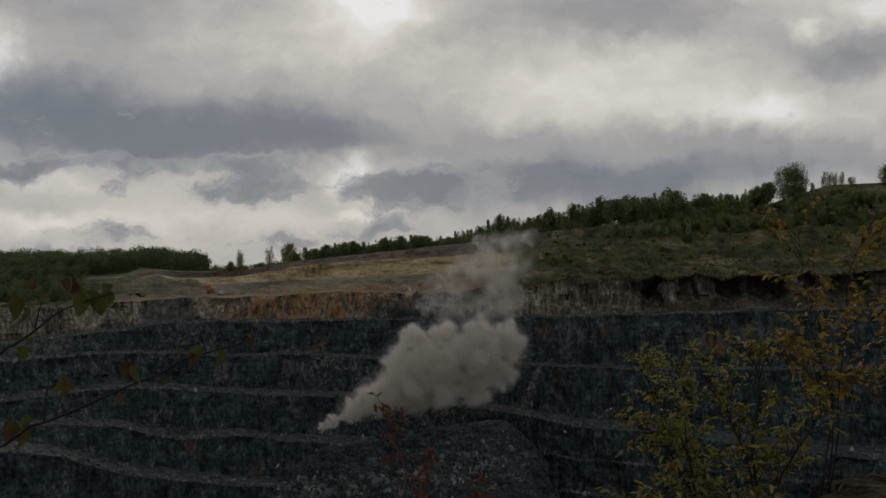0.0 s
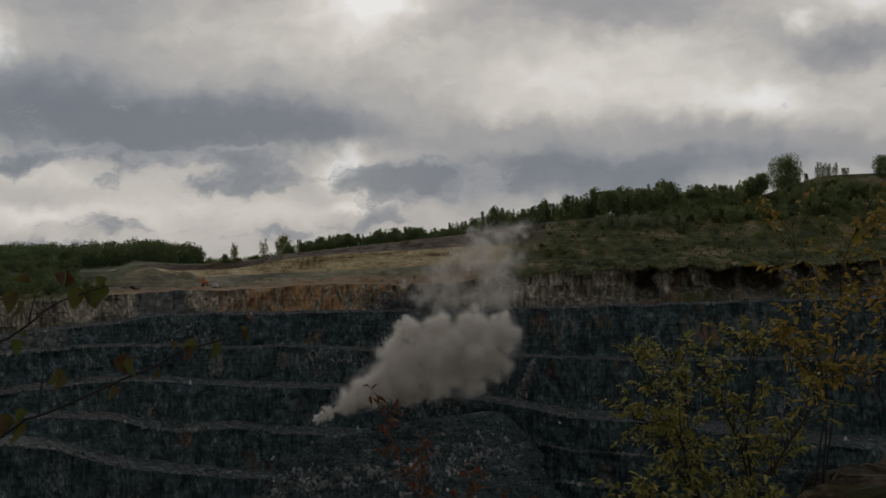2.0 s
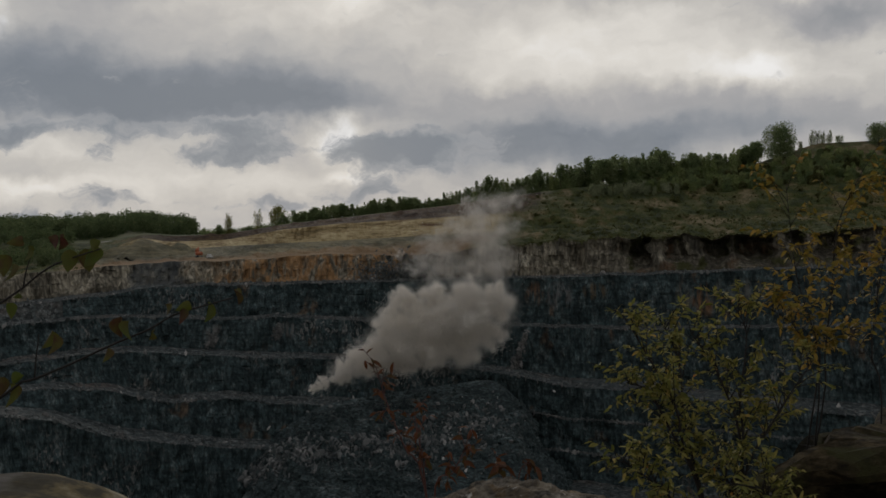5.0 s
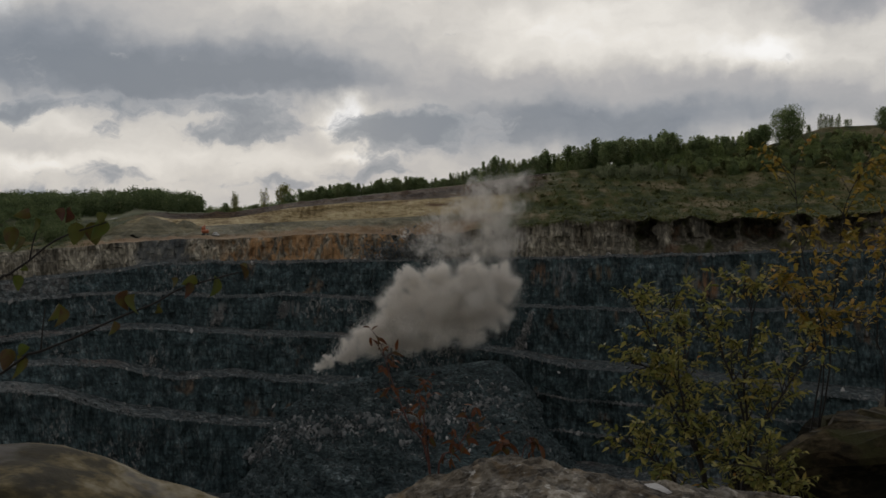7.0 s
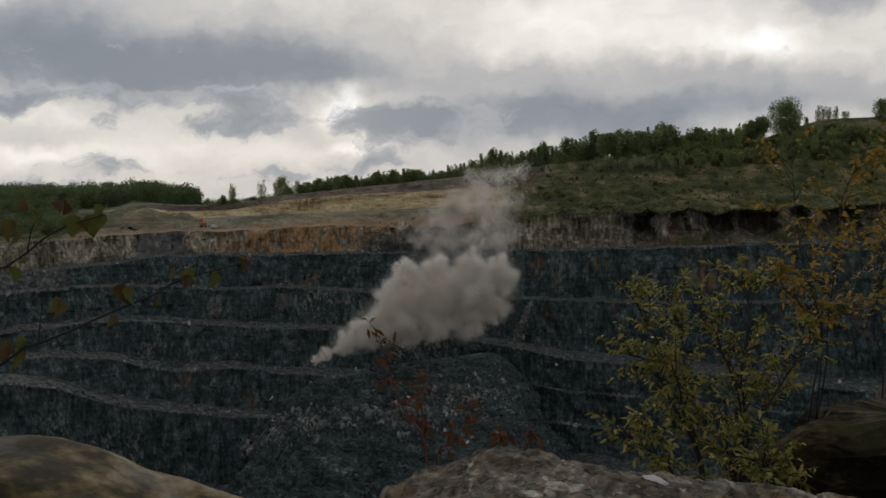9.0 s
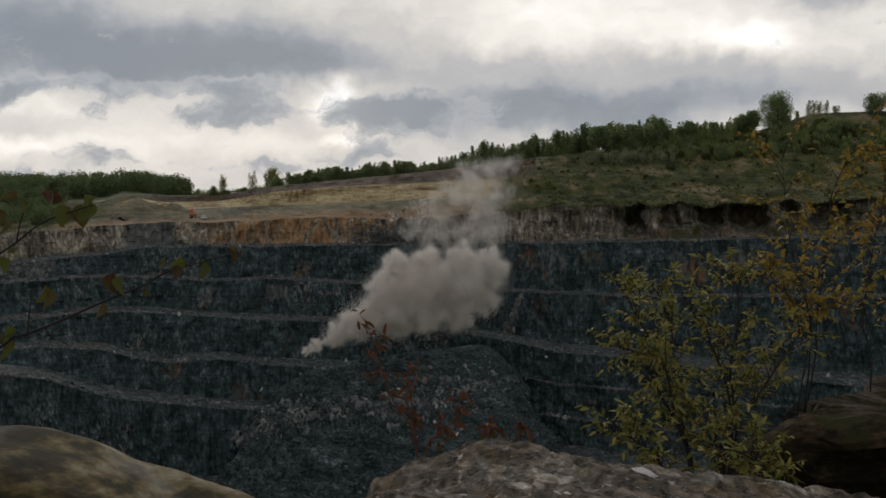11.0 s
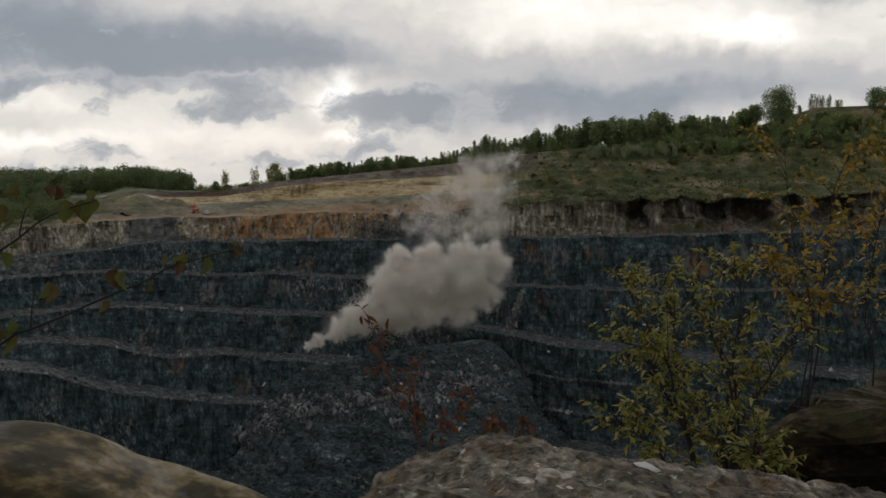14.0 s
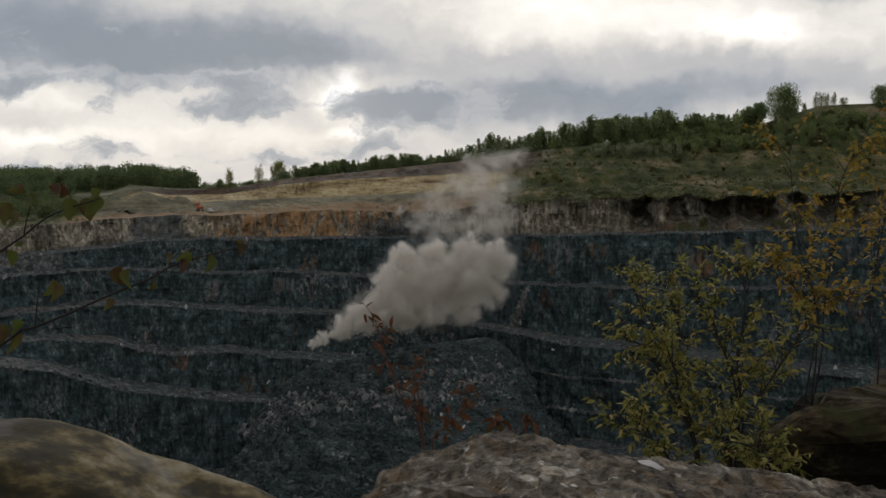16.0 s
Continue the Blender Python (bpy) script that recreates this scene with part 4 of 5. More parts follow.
while b < 0.42:
    y = 575 + r3.uniform(0, 26) + (35 if b < 0.04 else 0)
    if b < 0.03:
        src, s = KINDS[r3.choice((1, 2, 2, 5))], r3.uniform(0.9, 1.2)
    elif b < 0.135:
        src, s = KINDS[r3.choice((5, 5, 6, 0))], r3.uniform(1.0, 1.3) + 2.2 * min(0.1, b - 0.03)
    elif b < 0.215:
        src, s = KINDS[r3.choice((1, 1, 5, 0, 6))], r3.uniform(1.4, 1.75)
    elif b < 0.30:
        src, s = KINDS[r3.choice((5, 6, 6, 1))], r3.uniform(1.15, 1.6)
    else:
        src, s, y = KINDS[r3.choice((7, 8, 7))], r3.uniform(0.6, 0.95), y - 24
    plant(src, b * y, y, s, r3.uniform(0, 360), "trees along the ridge")
    b += r3.uniform(0.003, 0.0048)
for _ in range(70):
    b = r3.uniform(0.145, 0.225)
    y = 548 + 14 * r3.random()
    plant(KINDS[3], b * y, y, r3.uniform(0.5, 0.85), r3.uniform(0, 360), "willows on the slope")
for _ in range(400):
    b = 0.19 + 0.29 * r3.random()
    y = r3.uniform(562 - 160 * min(0.17, max(0, b - 0.17)), 592 if b < 0.29 else 576)
    plant(KINDS[r3.choice((7, 7, 8, 8, 4))], b * y, y, r3.uniform(0.65, 1.35), r3.uniform(0, 360), "saplings on the slope")
for _ in range(50):
    b = r3.uniform(0.08, 0.46)
    y = r3.uniform(505, 550)
    plant(KINDS[4], b * y, y, r3.uniform(0.3, 0.6), r3.uniform(0, 360), "scrub on the slope")
weeds = []
for _ in range(170):
    b, y = r3.uniform(0.06, 0.50), r3.uniform(450, 560)
    x, h = b * y, 0.8 + 2.2 * r3.random() ** 2
    z = top_z(x, y)
    weeds.append(sprays([(p.x + x, p.y + y, p.z + z - 0.2) for p in crown_points(h, h * 1.7, "bush", 70, r3)], 0.35, r3))
thing("slope_weeds", mesh_of("slope_weeds", *merge(weeds), SCRUB, False), "low weeds and seedlings on the grassy slope", "weeds", kind="stuff")

# the wood beyond the far end of the quarry
r4 = random.Random(21)
wood = []
for _ in range(140):
    b = r4.uniform(-0.52, -0.315)
    y = r4.uniform(500, 650)
    x, h = b * y, r4.uniform(7.0, 11.5)
    z = top_z(x, y)
    wood.append(sprays([(p.x + x, p.y + y, p.z + z - 0.15 * h) for p in crown_points(h, h * r4.uniform(0.8, 1.2), "dome", 480, r4)], 0.48, r4))
for _ in range(300):
    b = r4.uniform(-0.50, -0.2135)
    y = r4.uniform(655, 900)
    x = b * y
    h = r4.uniform(12.0, 17.0) * (0.8 if b > -0.225 else 1)
    z = top_z(x, y)
    pts = crown_points(h, h * r4.uniform(0.7, 1.0), "dome", 520, r4)
    wood.append(sprays([(p.x + x, p.y + y, p.z + z - 0.15 * h) for p in pts], 0.62, r4))
thing("distant_wood", mesh_of("distant_wood", *merge(wood), WOOD_SPRAY, False), "dark green broadleaf wood beyond the quarry", "wood", kind="stuff")
low = []
for _ in range(60):
    b = r4.uniform(-0.21, -0.13)
    y = r4.uniform(690, 740)
    x, h = b * y, r4.uniform(3, 5.5)
    z = top_z(x, y)
    low.append(sprays([(p.x + x, p.y + y, p.z + z - 0.3) for p in crown_points(h, h * 1.6, "bush", 120, r4)], 0.6, r4))
thing("far_hedge", mesh_of("far_hedge", *merge(low), GREEN_SPRAY, False), "low dark hedge on the far plateau", "hedge", kind="stuff")

# tufts of dry grass on the hillside
tufts = []
r5 = random.Random(4)
for _ in range(9000):
    b = r5.uniform(0.06, 0.56) if r5.random() < 0.85 else r5.uniform(-0.55, -0.31)
    y = r5.uniform(455, 560)
    tufts.append((b * y, y, top_z(b * y, y) + 0.25))
thing("slope_grass", mesh_of("slope_grass", *sprays(tufts, 0.55, r5), SCRUB, False), "tufts of rough olive grass and weeds", "grass", kind="stuff")


fringe = []
for _ in range(5200):
    i = r5.randrange(COLS)
    x, y, z = LINE["cliff_top"][i]
    if x < 30:
        continue
    k = max(0.1, 0.5 + 1.8 * noise.noise((x * 0.25, 0.0, 4.0)))
    fringe.append((x + r5.gauss(0, 0.3), y + r5.uniform(-0.5, 2.5), z + 0.5 - k * 2.2 * r5.random() ** 2))
thing("brow_grass", mesh_of("brow_grass", *sprays(fringe, 0.5, r5), SCRUB, False), "shaggy olive grass hanging over the cliff edge", "grass", kind="stuff")


# ---------------------------------------------------------------- machines on the upper terrace
def bevel_box(sx, sy, sz, at=(0, 0, 0), bevel=0.08):
    bm = bmesh.new()
    bmesh.ops.create_cube(bm, size=1)
    bmesh.ops.scale(bm, vec=(sx, sy, sz), verts=bm.verts)
    bmesh.ops.bevel(bm, geom=bm.edges[:], offset=bevel, segments=2, affect="EDGES")
    bmesh.ops.translate(bm, vec=at, verts=bm.verts)
    v, f = [tuple(p.co) for p in bm.verts], [tuple(q.index for q in fc.verts) for fc in bm.faces]
    bm.free()
    return v, f


digger = thing("excavator", None, "orange tracked excavator parked on the upper terrace", "excavator")
for sx in (-1.2, 1.2):
    part("track", mesh_of("track", *bevel_box(0.7, 4.4, 1.0, (sx, 0, 0.5), 0.3), DIGGER_DARK), digger, "dark steel crawler track")
part("body", mesh_of("body", *bevel_box(3.0, 4.2, 1.6, (0, -0.3, 2.0), 0.2), DIGGER_ORANGE), digger)
cab = part("cab", mesh_of("cab", *bevel_box(1.1, 1.7, 1.7, (-0.9, 1.0, 3.3), 0.12), DIGGER_ORANGE), digger)
part("window", mesh_of("window", *bevel_box(1.16, 1.3, 0.9, (-0.9, 1.0, 3.55), 0.05), GLASS), cab, "dark cab glass")
part("boom", mesh_of("boom", *tube(spline([(0.2, 1.6, 2.4), (0.2, 3.6, 4.6), (0.2, 5.6, 3.9)], 7), [0.35] * 7, 6), DIGGER_ORANGE), digger)
part("arm", mesh_of("arm", *tube(spline([(0.2, 5.6, 3.9), (0.2, 6.4, 2.4), (0.2, 6.2, 1.0)], 5), [0.28] * 5, 6), DIGGER_ORANGE), digger)
part("bucket", mesh_of("bucket", *bevel_box(1.2, 0.9, 0.9, (0.2, 6.0, 0.6), 0.15), DIGGER_DARK), digger, "dark steel bucket")
digger.matrix_basis = pose(-105.5, 497, top_z(-105.5, 497) + 0.1, 0, 0, 18)
van = thing("pickup_truck", None, "small pale pickup parked beside the excavator", "vehicle")
part("body", mesh_of("body", *bevel_box(1.8, 4.6, 0.8, (0, 0, 0.85), 0.12), TRUCK_WHITE), van)
part("cab", mesh_of("cab", *bevel_box(1.7, 1.9, 0.8, (0, 0.4, 1.6), 0.2), TRUCK_WHITE), van)
for sx in (-0.85, 0.85):
    for sy in (-1.5, 1.4):
        part("wheel", mesh_of("wheel", *tube([(sx - 0.12, sy, 0.38), (sx + 0.12, sy, 0.38)], [0.38, 0.38], 14), DIGGER_DARK), van, "black tyre")
van.matrix_basis = pose(-100, 494, top_z(-100, 494) + 0.1, 0, 0, 30)


# ---------------------------------------------------------------- blast dust hanging in front of the benches
def dust(name, puffs, count, size, material, parent, seed, spread=0.40):
    """Fine flecks, thick in the heart of each puff and thinning out to nothing; smaller billows break up its skin."""
    rg = np.random.default_rng(seed)
    main = np.array(puffs)
    kids = []
    for x, y, z, r in puffs:
        d = rg.normal(size=(22, 3))
        d /= np.linalg.norm(d, axis=1)[:, None]
        kids.append(np.column_stack([np.array((x, y, z)) + d * r * rg.uniform(0.45, 0.85, (22, 1)), r * rg.uniform(0.22, 0.42, 22)]))
    kids = np.concatenate(kids)
    P = np.concatenate([main, kids])
    share = np.concatenate([main[:, 3] ** 2.4, kids[:, 3] ** 2.4 * 2.2])
    pick = rg.choice(len(P), count, p=share / share.sum())
    c = P[pick, :3] + rg.normal(size=(count, 3)) * P[pick, 3:] * spread
    verts = (c[:, None, :] + rg.normal(size=(count, 3, 3)) * size).reshape(-1, 3)
    me = bpy.data.meshes.new(name)
    me.from_pydata(verts, [], np.arange(count * 3).reshape(-1, 3))
    me.materials.append(material)
    me.update()
    return tagged(part(name, me, parent), kind="stuff")


PUFFS = [(-40.5, 372, -52.6, 2.0), (-37.5, 373, -50.9, 3.0), (-31.0, 374, -47.4, 5.0), (-24, 376, -43.4, 7.4), (-14, 378, -39.4, 9.6), (-13, 378, -31, 8.0), (-3, 382, -32.5, 12), (8, 384, -31, 12),
         (17, 386, -28.5, 11), (23.5, 388, -26.5, 7.4), (0.6, 380, -41.5, 7.5), (11.5, 384, -40, 7.5), (-10.5, 380, -23.5, 5.5), (0.5, 384, -21.5, 6), (12.3, 386, -20.5, 6.3), (22.5, 388, -21.5, 5.2),
         (20.5, 387, -37.5, 6.3), (-18.5, 377, -44, 4.5), (-8, 380, -45, 4.2)]
PLUME = [(-6.3, 440, -12.9, 5.7), (-0.7, 440, -6.0, 6.4), (7.2, 440, -1.4, 7.4), (16.2, 441, 4.3, 8.0), (22.0, 442, 9.0, 7.2), (29, 442, 11.5, 6.0), (35, 442, 13.5, 4.2), (24.3, 440, -2.4, 9.0),
         (26, 440, -11.5, 8.0), (18.6, 440, -13.8, 7.4), (7.3, 440, -12.8, 6.8), (30.5, 441, 2.1, 6.0), (0.5, 440, -15.1, 5.7), (13.9, 442, 12.0, 3.6), (-13.1, 440, -8.2, 2.6)]
DUST = dust_material()
cloud_thing = thing("dust_cloud", None, "billowing beige blast dust drifting off the quarry face", "dust cloud")
dust("tail", PUFFS[:5] + PUFFS[17:], 210000, 0.095, DUST, cloud_thing, 3)
dust("billow", PUFFS[5:12] + PUFFS[16:17], 480000, 0.095, DUST, cloud_thing, 5)
dust("crest", PUFFS[12:16], 90000, 0.095, DUST, cloud_thing, 6)
plume = thing("dust_plume", None, "thin dust wisps rising over the cliff", "dust cloud")
dust("wisp", PLUME[:7] + PLUME[13:], 62000, 0.08, DUST, plume, 4, 0.55)
dust("veil", PLUME[7:13], 68000, 0.08, DUST, plume, 7, 0.6)


# ---------------------------------------------------------------- the rocks on the rim, close to the camera
def slab_height(x, y):
    crest = -0.332 - 0.55 * max(0, 0.10 - x) ** 1.4 - 0.175 * max(0, x - 0.12) ** 1.15
    z = crest + 0.05 * (1.40 - y) * (x > -1)
    n = fbm(x * 10, y * 7, 0.4, 4)
    flake = math.floor(n * 8) / 8
    plates = fbm(x * 26, y * 16, 1.4, 3) * 5
    step = math.floor(plates) + min(1, 5 * (plates - math.floor(plates)))
    z += 0.007 * flake + 0.0019 * step + 0.005 * fbm(x * 5, y * 7, 3.0, 2) + 0.0007 * fbm(x * 70, y * 70, 2, 2)
    back = y - (1.47 + 0.05 * noise.noise((x * 6, 0, 0)))
    if back > 0:
        z -= 3.5 * back * back + 0.9 * back
    left = -0.075 - 0.09 * (1.4 - y) - x + 0.03 * noise.noise((y * 9, 3, 0))
    if left > 0:
        z -= 2.4 * left
    return z


def height_rock(name, fn, x0, x1, y0, y1, step, foot, material, label, smooth=False):
    nx, ny = int((x1 - x0) / step) + 1, int((y1 - y0) / step) + 1
    verts, faces = [], []
    for j in range(ny):
        for i in range(nx):
            x, y = x0 + i * step, y0 + j * step
            edge = i in (0, nx - 1) or j in (0, ny - 1)
            e = ((2 * x - x0 - x1) / (x1 - x0)) ** 4 + ((2 * y - y0 - y1) / (y1 - y0)) ** 4 + 0.25 * noise.noise((x * 5, y * 5, 4.0))
            z = fn(x, y) - 0.9 * max(0, e - 0.6)
            verts.append((x, y, foot if edge else max(foot, z)))
    faces = [(j * nx + i, j * nx + i + 1, (j + 1) * nx + i + 1, (j + 1) * nx + i) for j in range(ny - 1) for i in range(nx - 1)]
    faces.append([j * nx for j in range(ny)] + [(ny - 1) * nx + i for i in range(1, nx)] + [j * nx + nx - 1 for j in range(ny - 2, -1, -1)] + [i for i in range(nx - 2, 0, -1)])
    return thing(name, mesh_of(name, verts, faces, material, smooth), label, "rock")


height_rock("rock_slab", slab_height, -0.32, 0.86, 0.80, 1.80, 0.0034, -0.88, SCHIST, "grey-brown flaky schist slab on the quarry rim")


def near_height(x, y):
    z = -0.186 - 0.46 * max(0, x + 0.298) ** 1.15 - 0.10 * max(0, -0.40 - x)
    z += 0.008 * fbm(x * 9, y * 9, 1, 2) + 0.002 * fbm(x * 40, y * 40, 1, 3)
    back = y - 0.86
    if back > 0:
        z -= 4 * back * back + 0.3 * back
    front = 0.74 - y
    if front > 0:
        z -= 0.5 * front
    return z


height_rock("rounded_boulder", near_height, -0.72, 0.0, 0.45, 1.15, 0.009, -0.88, SMOOTH_ROCK, "smooth rounded brown boulder at the rim", True)


def layer(x0, x1, y0, y1, z0, z1, seed, shear=0.0, tilt=0.0):
    """One weathered bed of stone with a flat, flaking top, ragged along its edge."""
    n = 110
    cx, cy = (x0 + x1) / 2, (y0 + y1) / 2
    ring = []
    for k in range(n):
        a = 2 * pi * k / n
        c, s = cos(a), sin(a)
        q = 1 / (abs(c) ** 7 + abs(s) ** 7) ** (1 / 7)
        rr = 1 + 0.15 * fbm(c * 4 + seed, s * 4, seed, 5)
        ring.append((c * q * rr * (x1 - x0) / 2, s * q * rr * (y1 - y0) / 2))
    verts, faces = [], []
    steps = [(0.0, 0.96), (0.3, 1.0), (0.75, 0.99), (1.0, 0.965), (1.08, 0.88), (1.0, 0.74), (1.12, 0.6), (1.02, 0.42), (1.1, 0.25), (1.05, 0.1)]
    for t, w in steps:
        for k, (x, y) in enumerate(ring):
            ww = w + 0.012 * noise.noise((x * 25, y * 25, t * 6 + seed))
            z = z0 + (z1 - z0) * t + 0.026 * fbm(x * 9 * ww, y * 12 * ww, seed, 5) * (t > 0)
            px, py = cx + x * ww, cy + y * ww
            verts.append((px + shear * (py - y0), py, z + tilt * (px - x0) + 0.03 * fbm(px * 6, py * 6, seed + 3, 4) * (0.3 + t)))
    for r in range(len(steps) - 1):
        for k in range(n):
            faces.append((r * n + k, r * n + (k + 1) % n, (r + 1) * n + (k + 1) % n, (r + 1) * n + k))
    faces.append(tuple(range(len(verts) - n, len(verts))))
    faces.append(tuple(range(n))[::-1])
    return verts, faces


outcrop = thing("rock_outcrop", None, "dark brown layered rock outcrop with an overhanging top bed", "rock")
for k, (x0, x1, y0, y1, z0, z1, shear, tilt) in enumerate(((0.72, 1.8, 2.36, 2.8, -0.92, -0.70, 0.5, 0), (0.70, 1.8, 2.42, 2.8, -0.70, -0.60, 0.5, 0), (0.72, 1.8, 2.30, 2.8, -0.61, -0.545, 0.6, 0.03),
                                                           (0.68, 1.8, 2.20, 2.8, -0.55, -0.50, 0.7, 0.05), (0.63, 1.8, 2.08, 2.75, -0.50, -0.455, 0.72, 0.05))):
    # the four beds under the top one get the colour darkened for shade
    part("bed", mesh_of("bed", *layer(x0, x1, y0, y1, z0, z1, k * 2.3, shear, tilt), SHADED_BROWN_ROCK if k < 4 else MOSSY_ROCK, False), outcrop)


def chip(x, y, sx, sy, sz, turn, material, label):
    n = 9
    r6 = random.Random(int(x * 1000) + int(y * 777))
    ring = [(cos(2 * pi * k / n) * r6.uniform(0.7, 1.1) * sx, sin(2 * pi * k / n) * r6.uniform(0.7, 1.1) * sy) for k in range(n)]
    verts = [(a, b2, 0) for a, b2 in ring] + [(a * 0.9, b2 * 0.9, sz) for a, b2 in ring]
    faces = [(k, (k + 1) % n, n + (k + 1) % n, n + k) for k in range(n)] + [tuple(range(n, 2 * n)), tuple(range(n))[::-1]]
    ob = thing("stone_flake", mesh_of("stone_flake", verts, faces, material, False), label, "stone", "flakes on the slab")
    ob.matrix_basis = pose(x, y, slab_height(x, y) - 0.004, r6.uniform(-8, 8), r6.uniform(-8, 8), turn)
    return ob


chip(0.270, 1.40, 0.030, 0.030, 0.0025, -25, PALE_STONE, "pale flat stone flake lying on the slab")
chip(0.045, 1.12, 0.032, 0.030, 0.012, 20, SCHIST, "thick grey stone flake lying on the slab")
chip(0.10, 1.16, 0.022, 0.016, 0.010, 60, SCHIST, "thick grey stone flake lying on the slab")
for k in range(46):
    x, y = rng.uniform(0.0, 0.62), rng.uniform(1.02, 1.42)
    s = rng.uniform(0.006, 0.018)
    chip(x, y, s * 1.6, s, rng.uniform(0.003, 0.007), rng.uniform(0, 180), SCHIST, "small flake of schist lying on the slab")


# ---------------------------------------------------------------- plants on the rim
def leaf_mesh(name, length, width, material, fold=0.25, curl=0.5, lobed=0.0):
    verts, faces, n = [], [], 7
    for i in range(n + 1):
        t = i / n
        w = width * (sin(pi * t ** 0.85) ** 0.8 * 0.5 + 0.004) * (1 + lobed * sin(t * 19))
        z = -curl * length * t * t * 0.5
        for s in (-1, 0, 1):
            verts.append((s * w, t * length, z + abs(s) * w * fold))
    for i in range(n):
        for k in range(2):
            a = i * 3 + k
            faces.append((a, a + 1, a + 4, a + 3))
    return mesh_of(name, verts, faces, material)


r7 = random.Random(77)


def aim(p, d, hang=0.0):
    """The pose of a leaf at p that points along d."""
    d = Vector(d).normalized()
    d.z -= hang
    q = d.to_track_quat("Y", "Z").to_matrix().to_4x4()
    return Matrix.Translation(p) @ q @ pose(0, 0, 0, r7.uniform(-25, 25), r7.uniform(-60, 60), 0)


def shrub(label, stems, leaves, stem_material, twigs, spread, per_twig, leaf_scale, limit, bare=0.25, hang=0.2, radius=0.006, rest_material=None):
    t = thing("shrub", None, label, "shrub")
    placed, wood_pieces = [], []
    for s in stems:
        path = spline(s, 16)
        part("stem", mesh_of("stem", *tube(path, [radius * (1 - 0.75 * i / 15) for i in range(16)], 6), stem_material), t)
        for k in range(twigs):
            u = bare + (1 - bare) * (k + r7.random()) / twigs
            i = min(14, int(u * 15))
            p = path[i].lerp(path[i + 1], u * 15 - i)
            d = (path[i + 1] - path[i]).normalized()
            side = Vector((r7.gauss(0, 1), r7.gauss(0, 0.6), r7.gauss(0.25, 0.6))).normalized()
            tip = p + (side * 0.85 + d * 0.5) * spread * r7.uniform(0.45, 1.25)
            mid = p.lerp(tip, 0.5) + Vector((0, 0, 0.12 * spread))
            tw = spline([p, mid, tip], 6)
            wood_pieces.append(tube(tw, [radius * 0.32 * (1 - 0.12 * q) for q in range(6)], 4))
            for q in range(per_twig):
                v = 0.25 + 0.75 * (q + r7.random() * 0.7) / per_twig
                j = min(4, int(v * 5))
                pp = tw[j].lerp(tw[j + 1], min(1, v * 5 - j))
                dd = (tip - p).normalized() * 0.6 + Vector((r7.gauss(0, 0.8), r7.gauss(0, 0.8), r7.gauss(0, 0.5)))
                placed.append((pp, dd))
    tagged(part("twig_wood", mesh_of("twig_wood", *merge(wood_pieces), stem_material), t), kind="stuff")
    r7.shuffle(placed)
    for pp, dd in placed[:limit]:
        part("leaf", r7.choice(leaves), t, "", aim(pp, dd, hang) @ Matrix.Scale(leaf_scale * r7.uniform(0.6, 1.25), 4))
    rest = []
    for pp, dd in placed[limit:]:
        src, m = r7.choice(leaves), aim(pp, dd, hang) @ Matrix.Scale(leaf_scale * r7.uniform(0.6, 1.25), 4)
        rest.append(([m @ v.co for v in src.vertices], [tuple(f.vertices) for f in src.polygons]))
    if rest:
        tagged(part("foliage", mesh_of("foliage", *merge(rest), rest_material), t), kind="stuff")
    return t


OAK = [leaf_mesh("leaf", 0.042, 0.0145, SHRUB_LEAF, 0.3, c, 0.10) for c in (0.1, 0.5, 0.9)]
GOLD = [leaf_mesh("leaf", 0.038, 0.017, GOLD_LEAF, 0.3, c, 0.05) for c in (0.2, 0.6, 1.0)]
DOG = [leaf_mesh("leaf", 0.031, 0.024, DOGWOOD_LEAF, 0.9, c) for c in (0.4, 0.9, 1.3)]
RED = [leaf_mesh("leaf", 0.028, 0.010, RED_LEAF, 0.4, c) for c in (0.4, 0.9, 1.3)]
shrub("oak seedling shrub with olive and yellow autumn leaves",
      [[(0.60, 2.3, -0.86), (0.566, 2.3, -0.553), (0.528, 2.3, -0.457), (0.505, 2.28, -0.36), (0.44, 2.25, -0.25), (0.395, 2.24, -0.175)],
       [(0.60, 2.3, -0.86), (0.56, 2.3, -0.55), (0.49, 2.3, -0.40), (0.45, 2.28, -0.33), (0.40, 2.26, -0.31)],
       [(0.60, 2.32, -0.86), (0.565, 2.32, -0.56), (0.54, 2.35, -0.40), (0.53, 2.35, -0.28), (0.50, 2.36, -0.20)],
       [(0.58, 2.25, -0.86), (0.50, 2.22, -0.58), (0.45, 2.2, -0.51), (0.38, 2.2, -0.46)]],
      OAK, STEM, 34, 0.075, 15, 0.42, 300, 0.28, radius=0.0042, rest_material=SHRUB_REST)
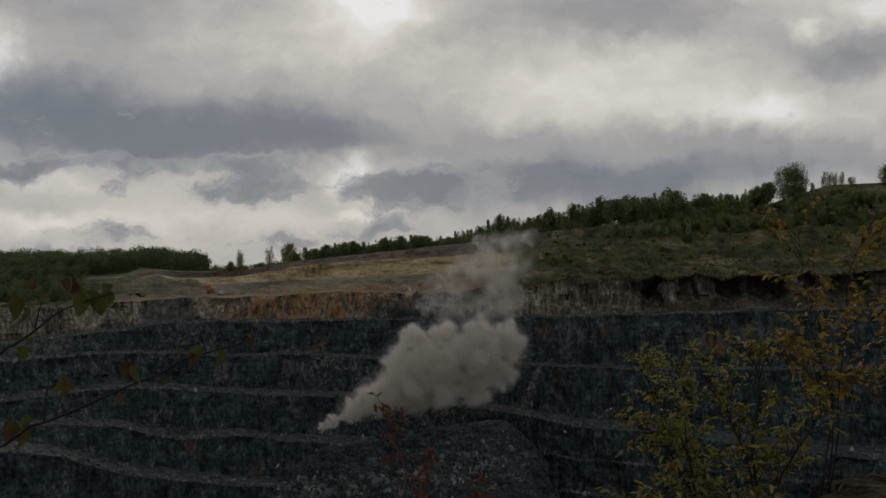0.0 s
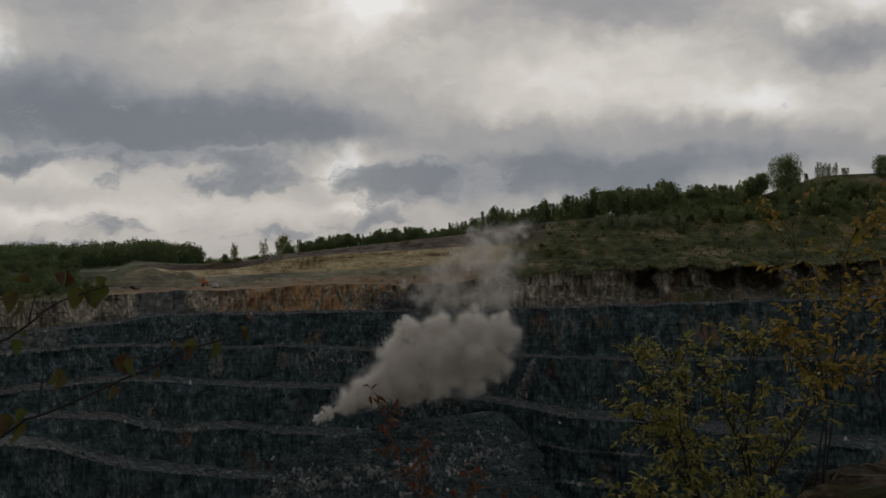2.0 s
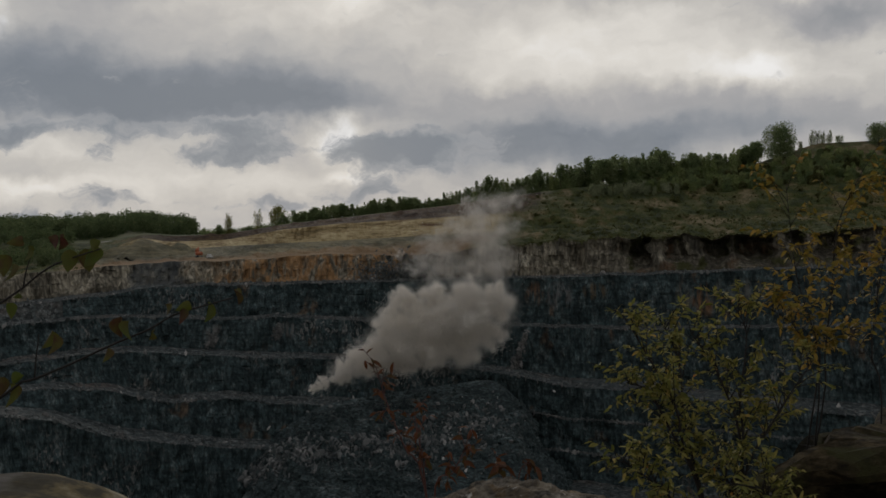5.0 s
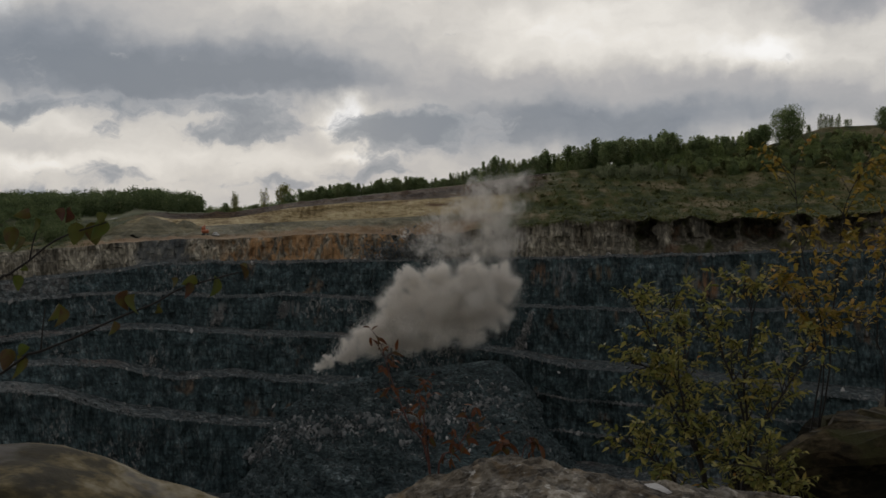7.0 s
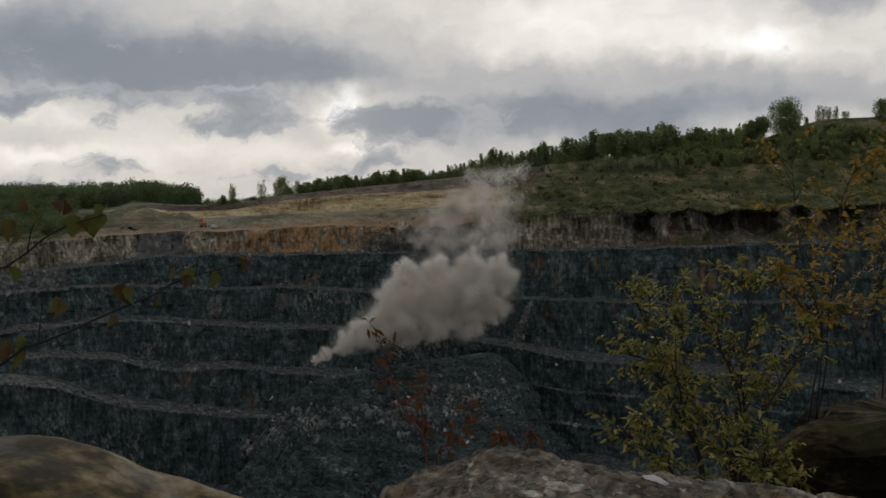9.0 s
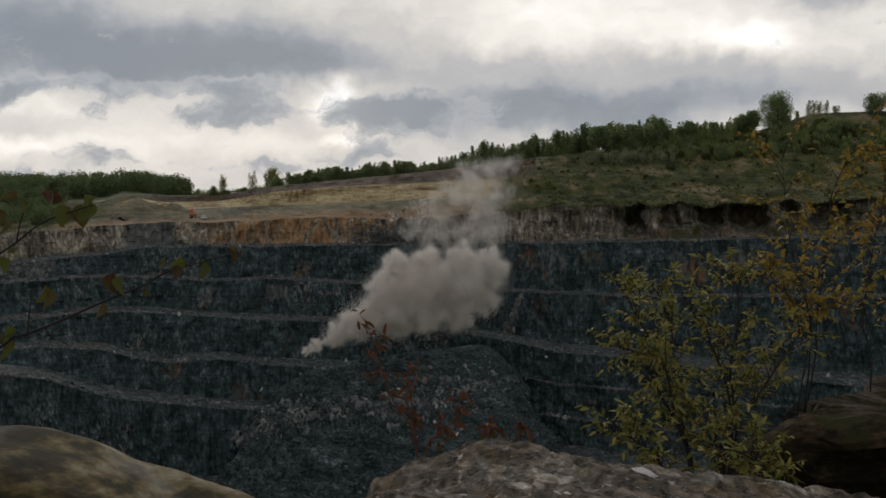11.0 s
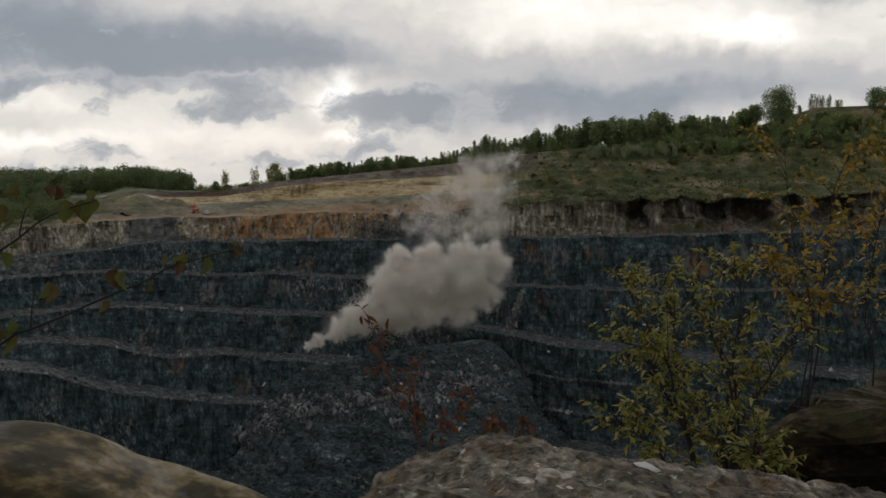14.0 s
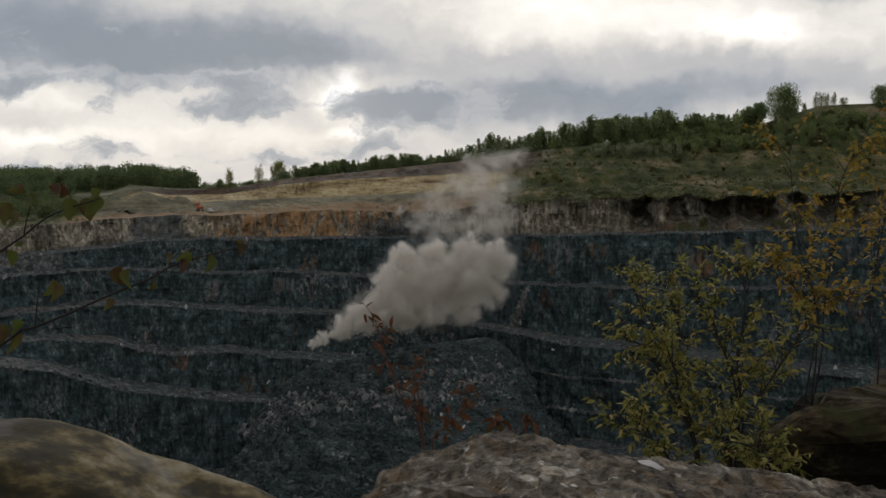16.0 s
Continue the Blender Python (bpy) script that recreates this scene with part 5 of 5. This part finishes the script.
shrub("oak seedling shrub with yellowing leaves beside the slab",
      [[(0.66, 2.4, -0.86), (0.672, 2.4, -0.59), (0.682, 2.4, -0.451), (0.674, 2.4, -0.375), (0.69, 2.4, -0.225), (0.66, 2.4, -0.16)],
       [(0.66, 2.4, -0.86), (0.68, 2.4, -0.50), (0.63, 2.4, -0.32), (0.57, 2.42, -0.22)],
       [(0.66, 2.4, -0.86), (0.675, 2.38, -0.55), (0.75, 2.38, -0.40), (0.83, 2.38, -0.28)],
       [(0.66, 2.38, -0.86), (0.65, 2.34, -0.62), (0.63, 2.3, -0.55), (0.60, 2.3, -0.48)],
       [(0.66, 2.3, -0.86), (0.67, 2.15, -0.60), (0.64, 2.05, -0.52), (0.60, 2.0, -0.47)]],
      OAK, STEM, 34, 0.09, 14, 0.42, 300, 0.28, radius=0.0042, rest_material=SHRUB_REST)
shrub("tall thin shrub with golden autumn leaves over the outcrop",
      [[(0.86, 2.82, -1.2), (0.93, 2.62, -0.46), (0.92, 2.56, -0.29), (0.93, 2.54, -0.13), (0.935, 2.52, 0.013), (0.985, 2.5, 0.136)],
       [(0.86, 2.82, -1.2), (0.91, 2.6, -0.40), (0.90, 2.56, -0.26), (0.84, 2.52, -0.10), (0.81, 2.5, 0.109)],
       [(1.12, 2.82, -1.2), (1.07, 2.6, -0.44), (1.03, 2.56, -0.285), (1.04, 2.52, -0.077), (1.06, 2.5, 0.05)],
       [(0.90, 2.82, -1.2), (0.92, 2.6, -0.40), (0.86, 2.56, -0.24), (0.79, 2.55, -0.18)]],
      GOLD, STEM, 28, 0.10, 13, 0.46, 300, 0.40, radius=0.0026, rest_material=GOLD_REST)
shrub("spindly red-leaved sapling growing behind the slab",
      [[(0.03, 1.78, -0.86), (-0.012, 1.72, -0.411), (-0.045, 1.7, -0.33), (-0.072, 1.7, -0.26), (-0.088, 1.7, -0.206)],
       [(0.03, 1.78, -0.86), (-0.01, 1.72, -0.43), (-0.018, 1.7, -0.35), (-0.03, 1.7, -0.27)],
       [(0.03, 1.78, -0.86), (0.0, 1.72, -0.43), (0.03, 1.7, -0.37), (0.05, 1.7, -0.33)]],
      RED, RED_STEM, 12, 0.03, 4, 0.58, 200, 0.50, 0.5, 0.0022)
shrub("withered brown sprig behind the slab", [[(0.11, 1.75, -0.86), (0.125, 1.72, -0.42), (0.10, 1.7, -0.36)], [(0.11, 1.75, -0.86), (0.13, 1.72, -0.42), (0.145, 1.7, -0.355)]],
      RED, RED_STEM, 5, 0.022, 3, 0.85, 40, 0.75, 0.5, 0.0016)

branch = thing("dogwood_branch", None, "bare dogwood branch with drooping red and green leaves", "branch")
TWIGS = [[(-0.75, 1.15, -0.86), (-0.60, 1.12, -0.30), (-0.433, 1.1, -0.158), (-0.399, 1.1, -0.14), (-0.365, 1.1, -0.126), (-0.319, 1.1, -0.105), (-0.284, 1.1, -0.091), (-0.262, 1.1, -0.078), (-0.237, 1.1, -0.070), (-0.20, 1.1, -0.060)],
         [(-0.75, 1.15, -0.86), (-0.62, 1.12, -0.25), (-0.455, 1.1, -0.082), (-0.431, 1.1, -0.063), (-0.409, 1.1, -0.048), (-0.392, 1.1, -0.034), (-0.372, 1.1, -0.023), (-0.332, 1.1, -0.010)],
         [(-0.399, 1.1, -0.14), (-0.397, 1.1, -0.117), (-0.394, 1.1, -0.095)],
         [(-0.409, 1.1, -0.048), (-0.406, 1.1, -0.032), (-0.40, 1.1, -0.013)]]
for k, s in enumerate(TWIGS):
    n = 24 if k < 2 else 8
    part("stem", mesh_of("stem", *tube(spline(s, n), [(0.0016 if k < 2 else 0.0010) * (1 - 0.55 * i / n) for i in range(n)], 6), STEM), branch)
for x, z, turn, s in ((-0.428, -0.015, 10, 1.0), (-0.421, -0.024, -15, 0.9), (-0.40, -0.006, 20, 0.8), (-0.387, 0.002, -50, 0.8), (-0.372, 0.004, 35, 0.9), (-0.361, -0.010, 5, 1.1),
                      (-0.350, -0.010, -12, 1.2), (-0.338, -0.006, 15, 1.1), (-0.330, -0.002, 55, 0.8), (-0.415, -0.052, 60, 0.6), (-0.429, -0.064, -20, 0.8), (-0.410, 0.0, 75, 0.7),
                      (-0.251, -0.069, -8, 0.8), (-0.226, -0.064, 12, 1.1), (-0.240, -0.066, 70, 0.7), (-0.199, -0.052, 25, 0.9), (-0.268, -0.066, -40, 0.6), (-0.383, -0.092, 30, 1.0),
                      (-0.376, -0.094, 8, 1.0), (-0.313, -0.078, -10, 1.1), (-0.304, -0.082, 20, 1.0), (-0.325, -0.109, 0, 0.7), (-0.282, -0.093, 50, 0.7), (-0.424, -0.144, -5, 1.1),
                      (-0.431, -0.138, 20, 1.0), (-0.410, -0.136, 70, 0.8)):
    m = Matrix.Translation((x, 1.1 + r7.uniform(-0.01, 0.01), z)) @ pose(0, 0, 0, -75 + r7.uniform(-15, 15), turn, r7.uniform(-80, 80)) @ Matrix.Scale(s * 0.64, 4)
    part("leaf", r7.choice(DOG), branch, "", m)
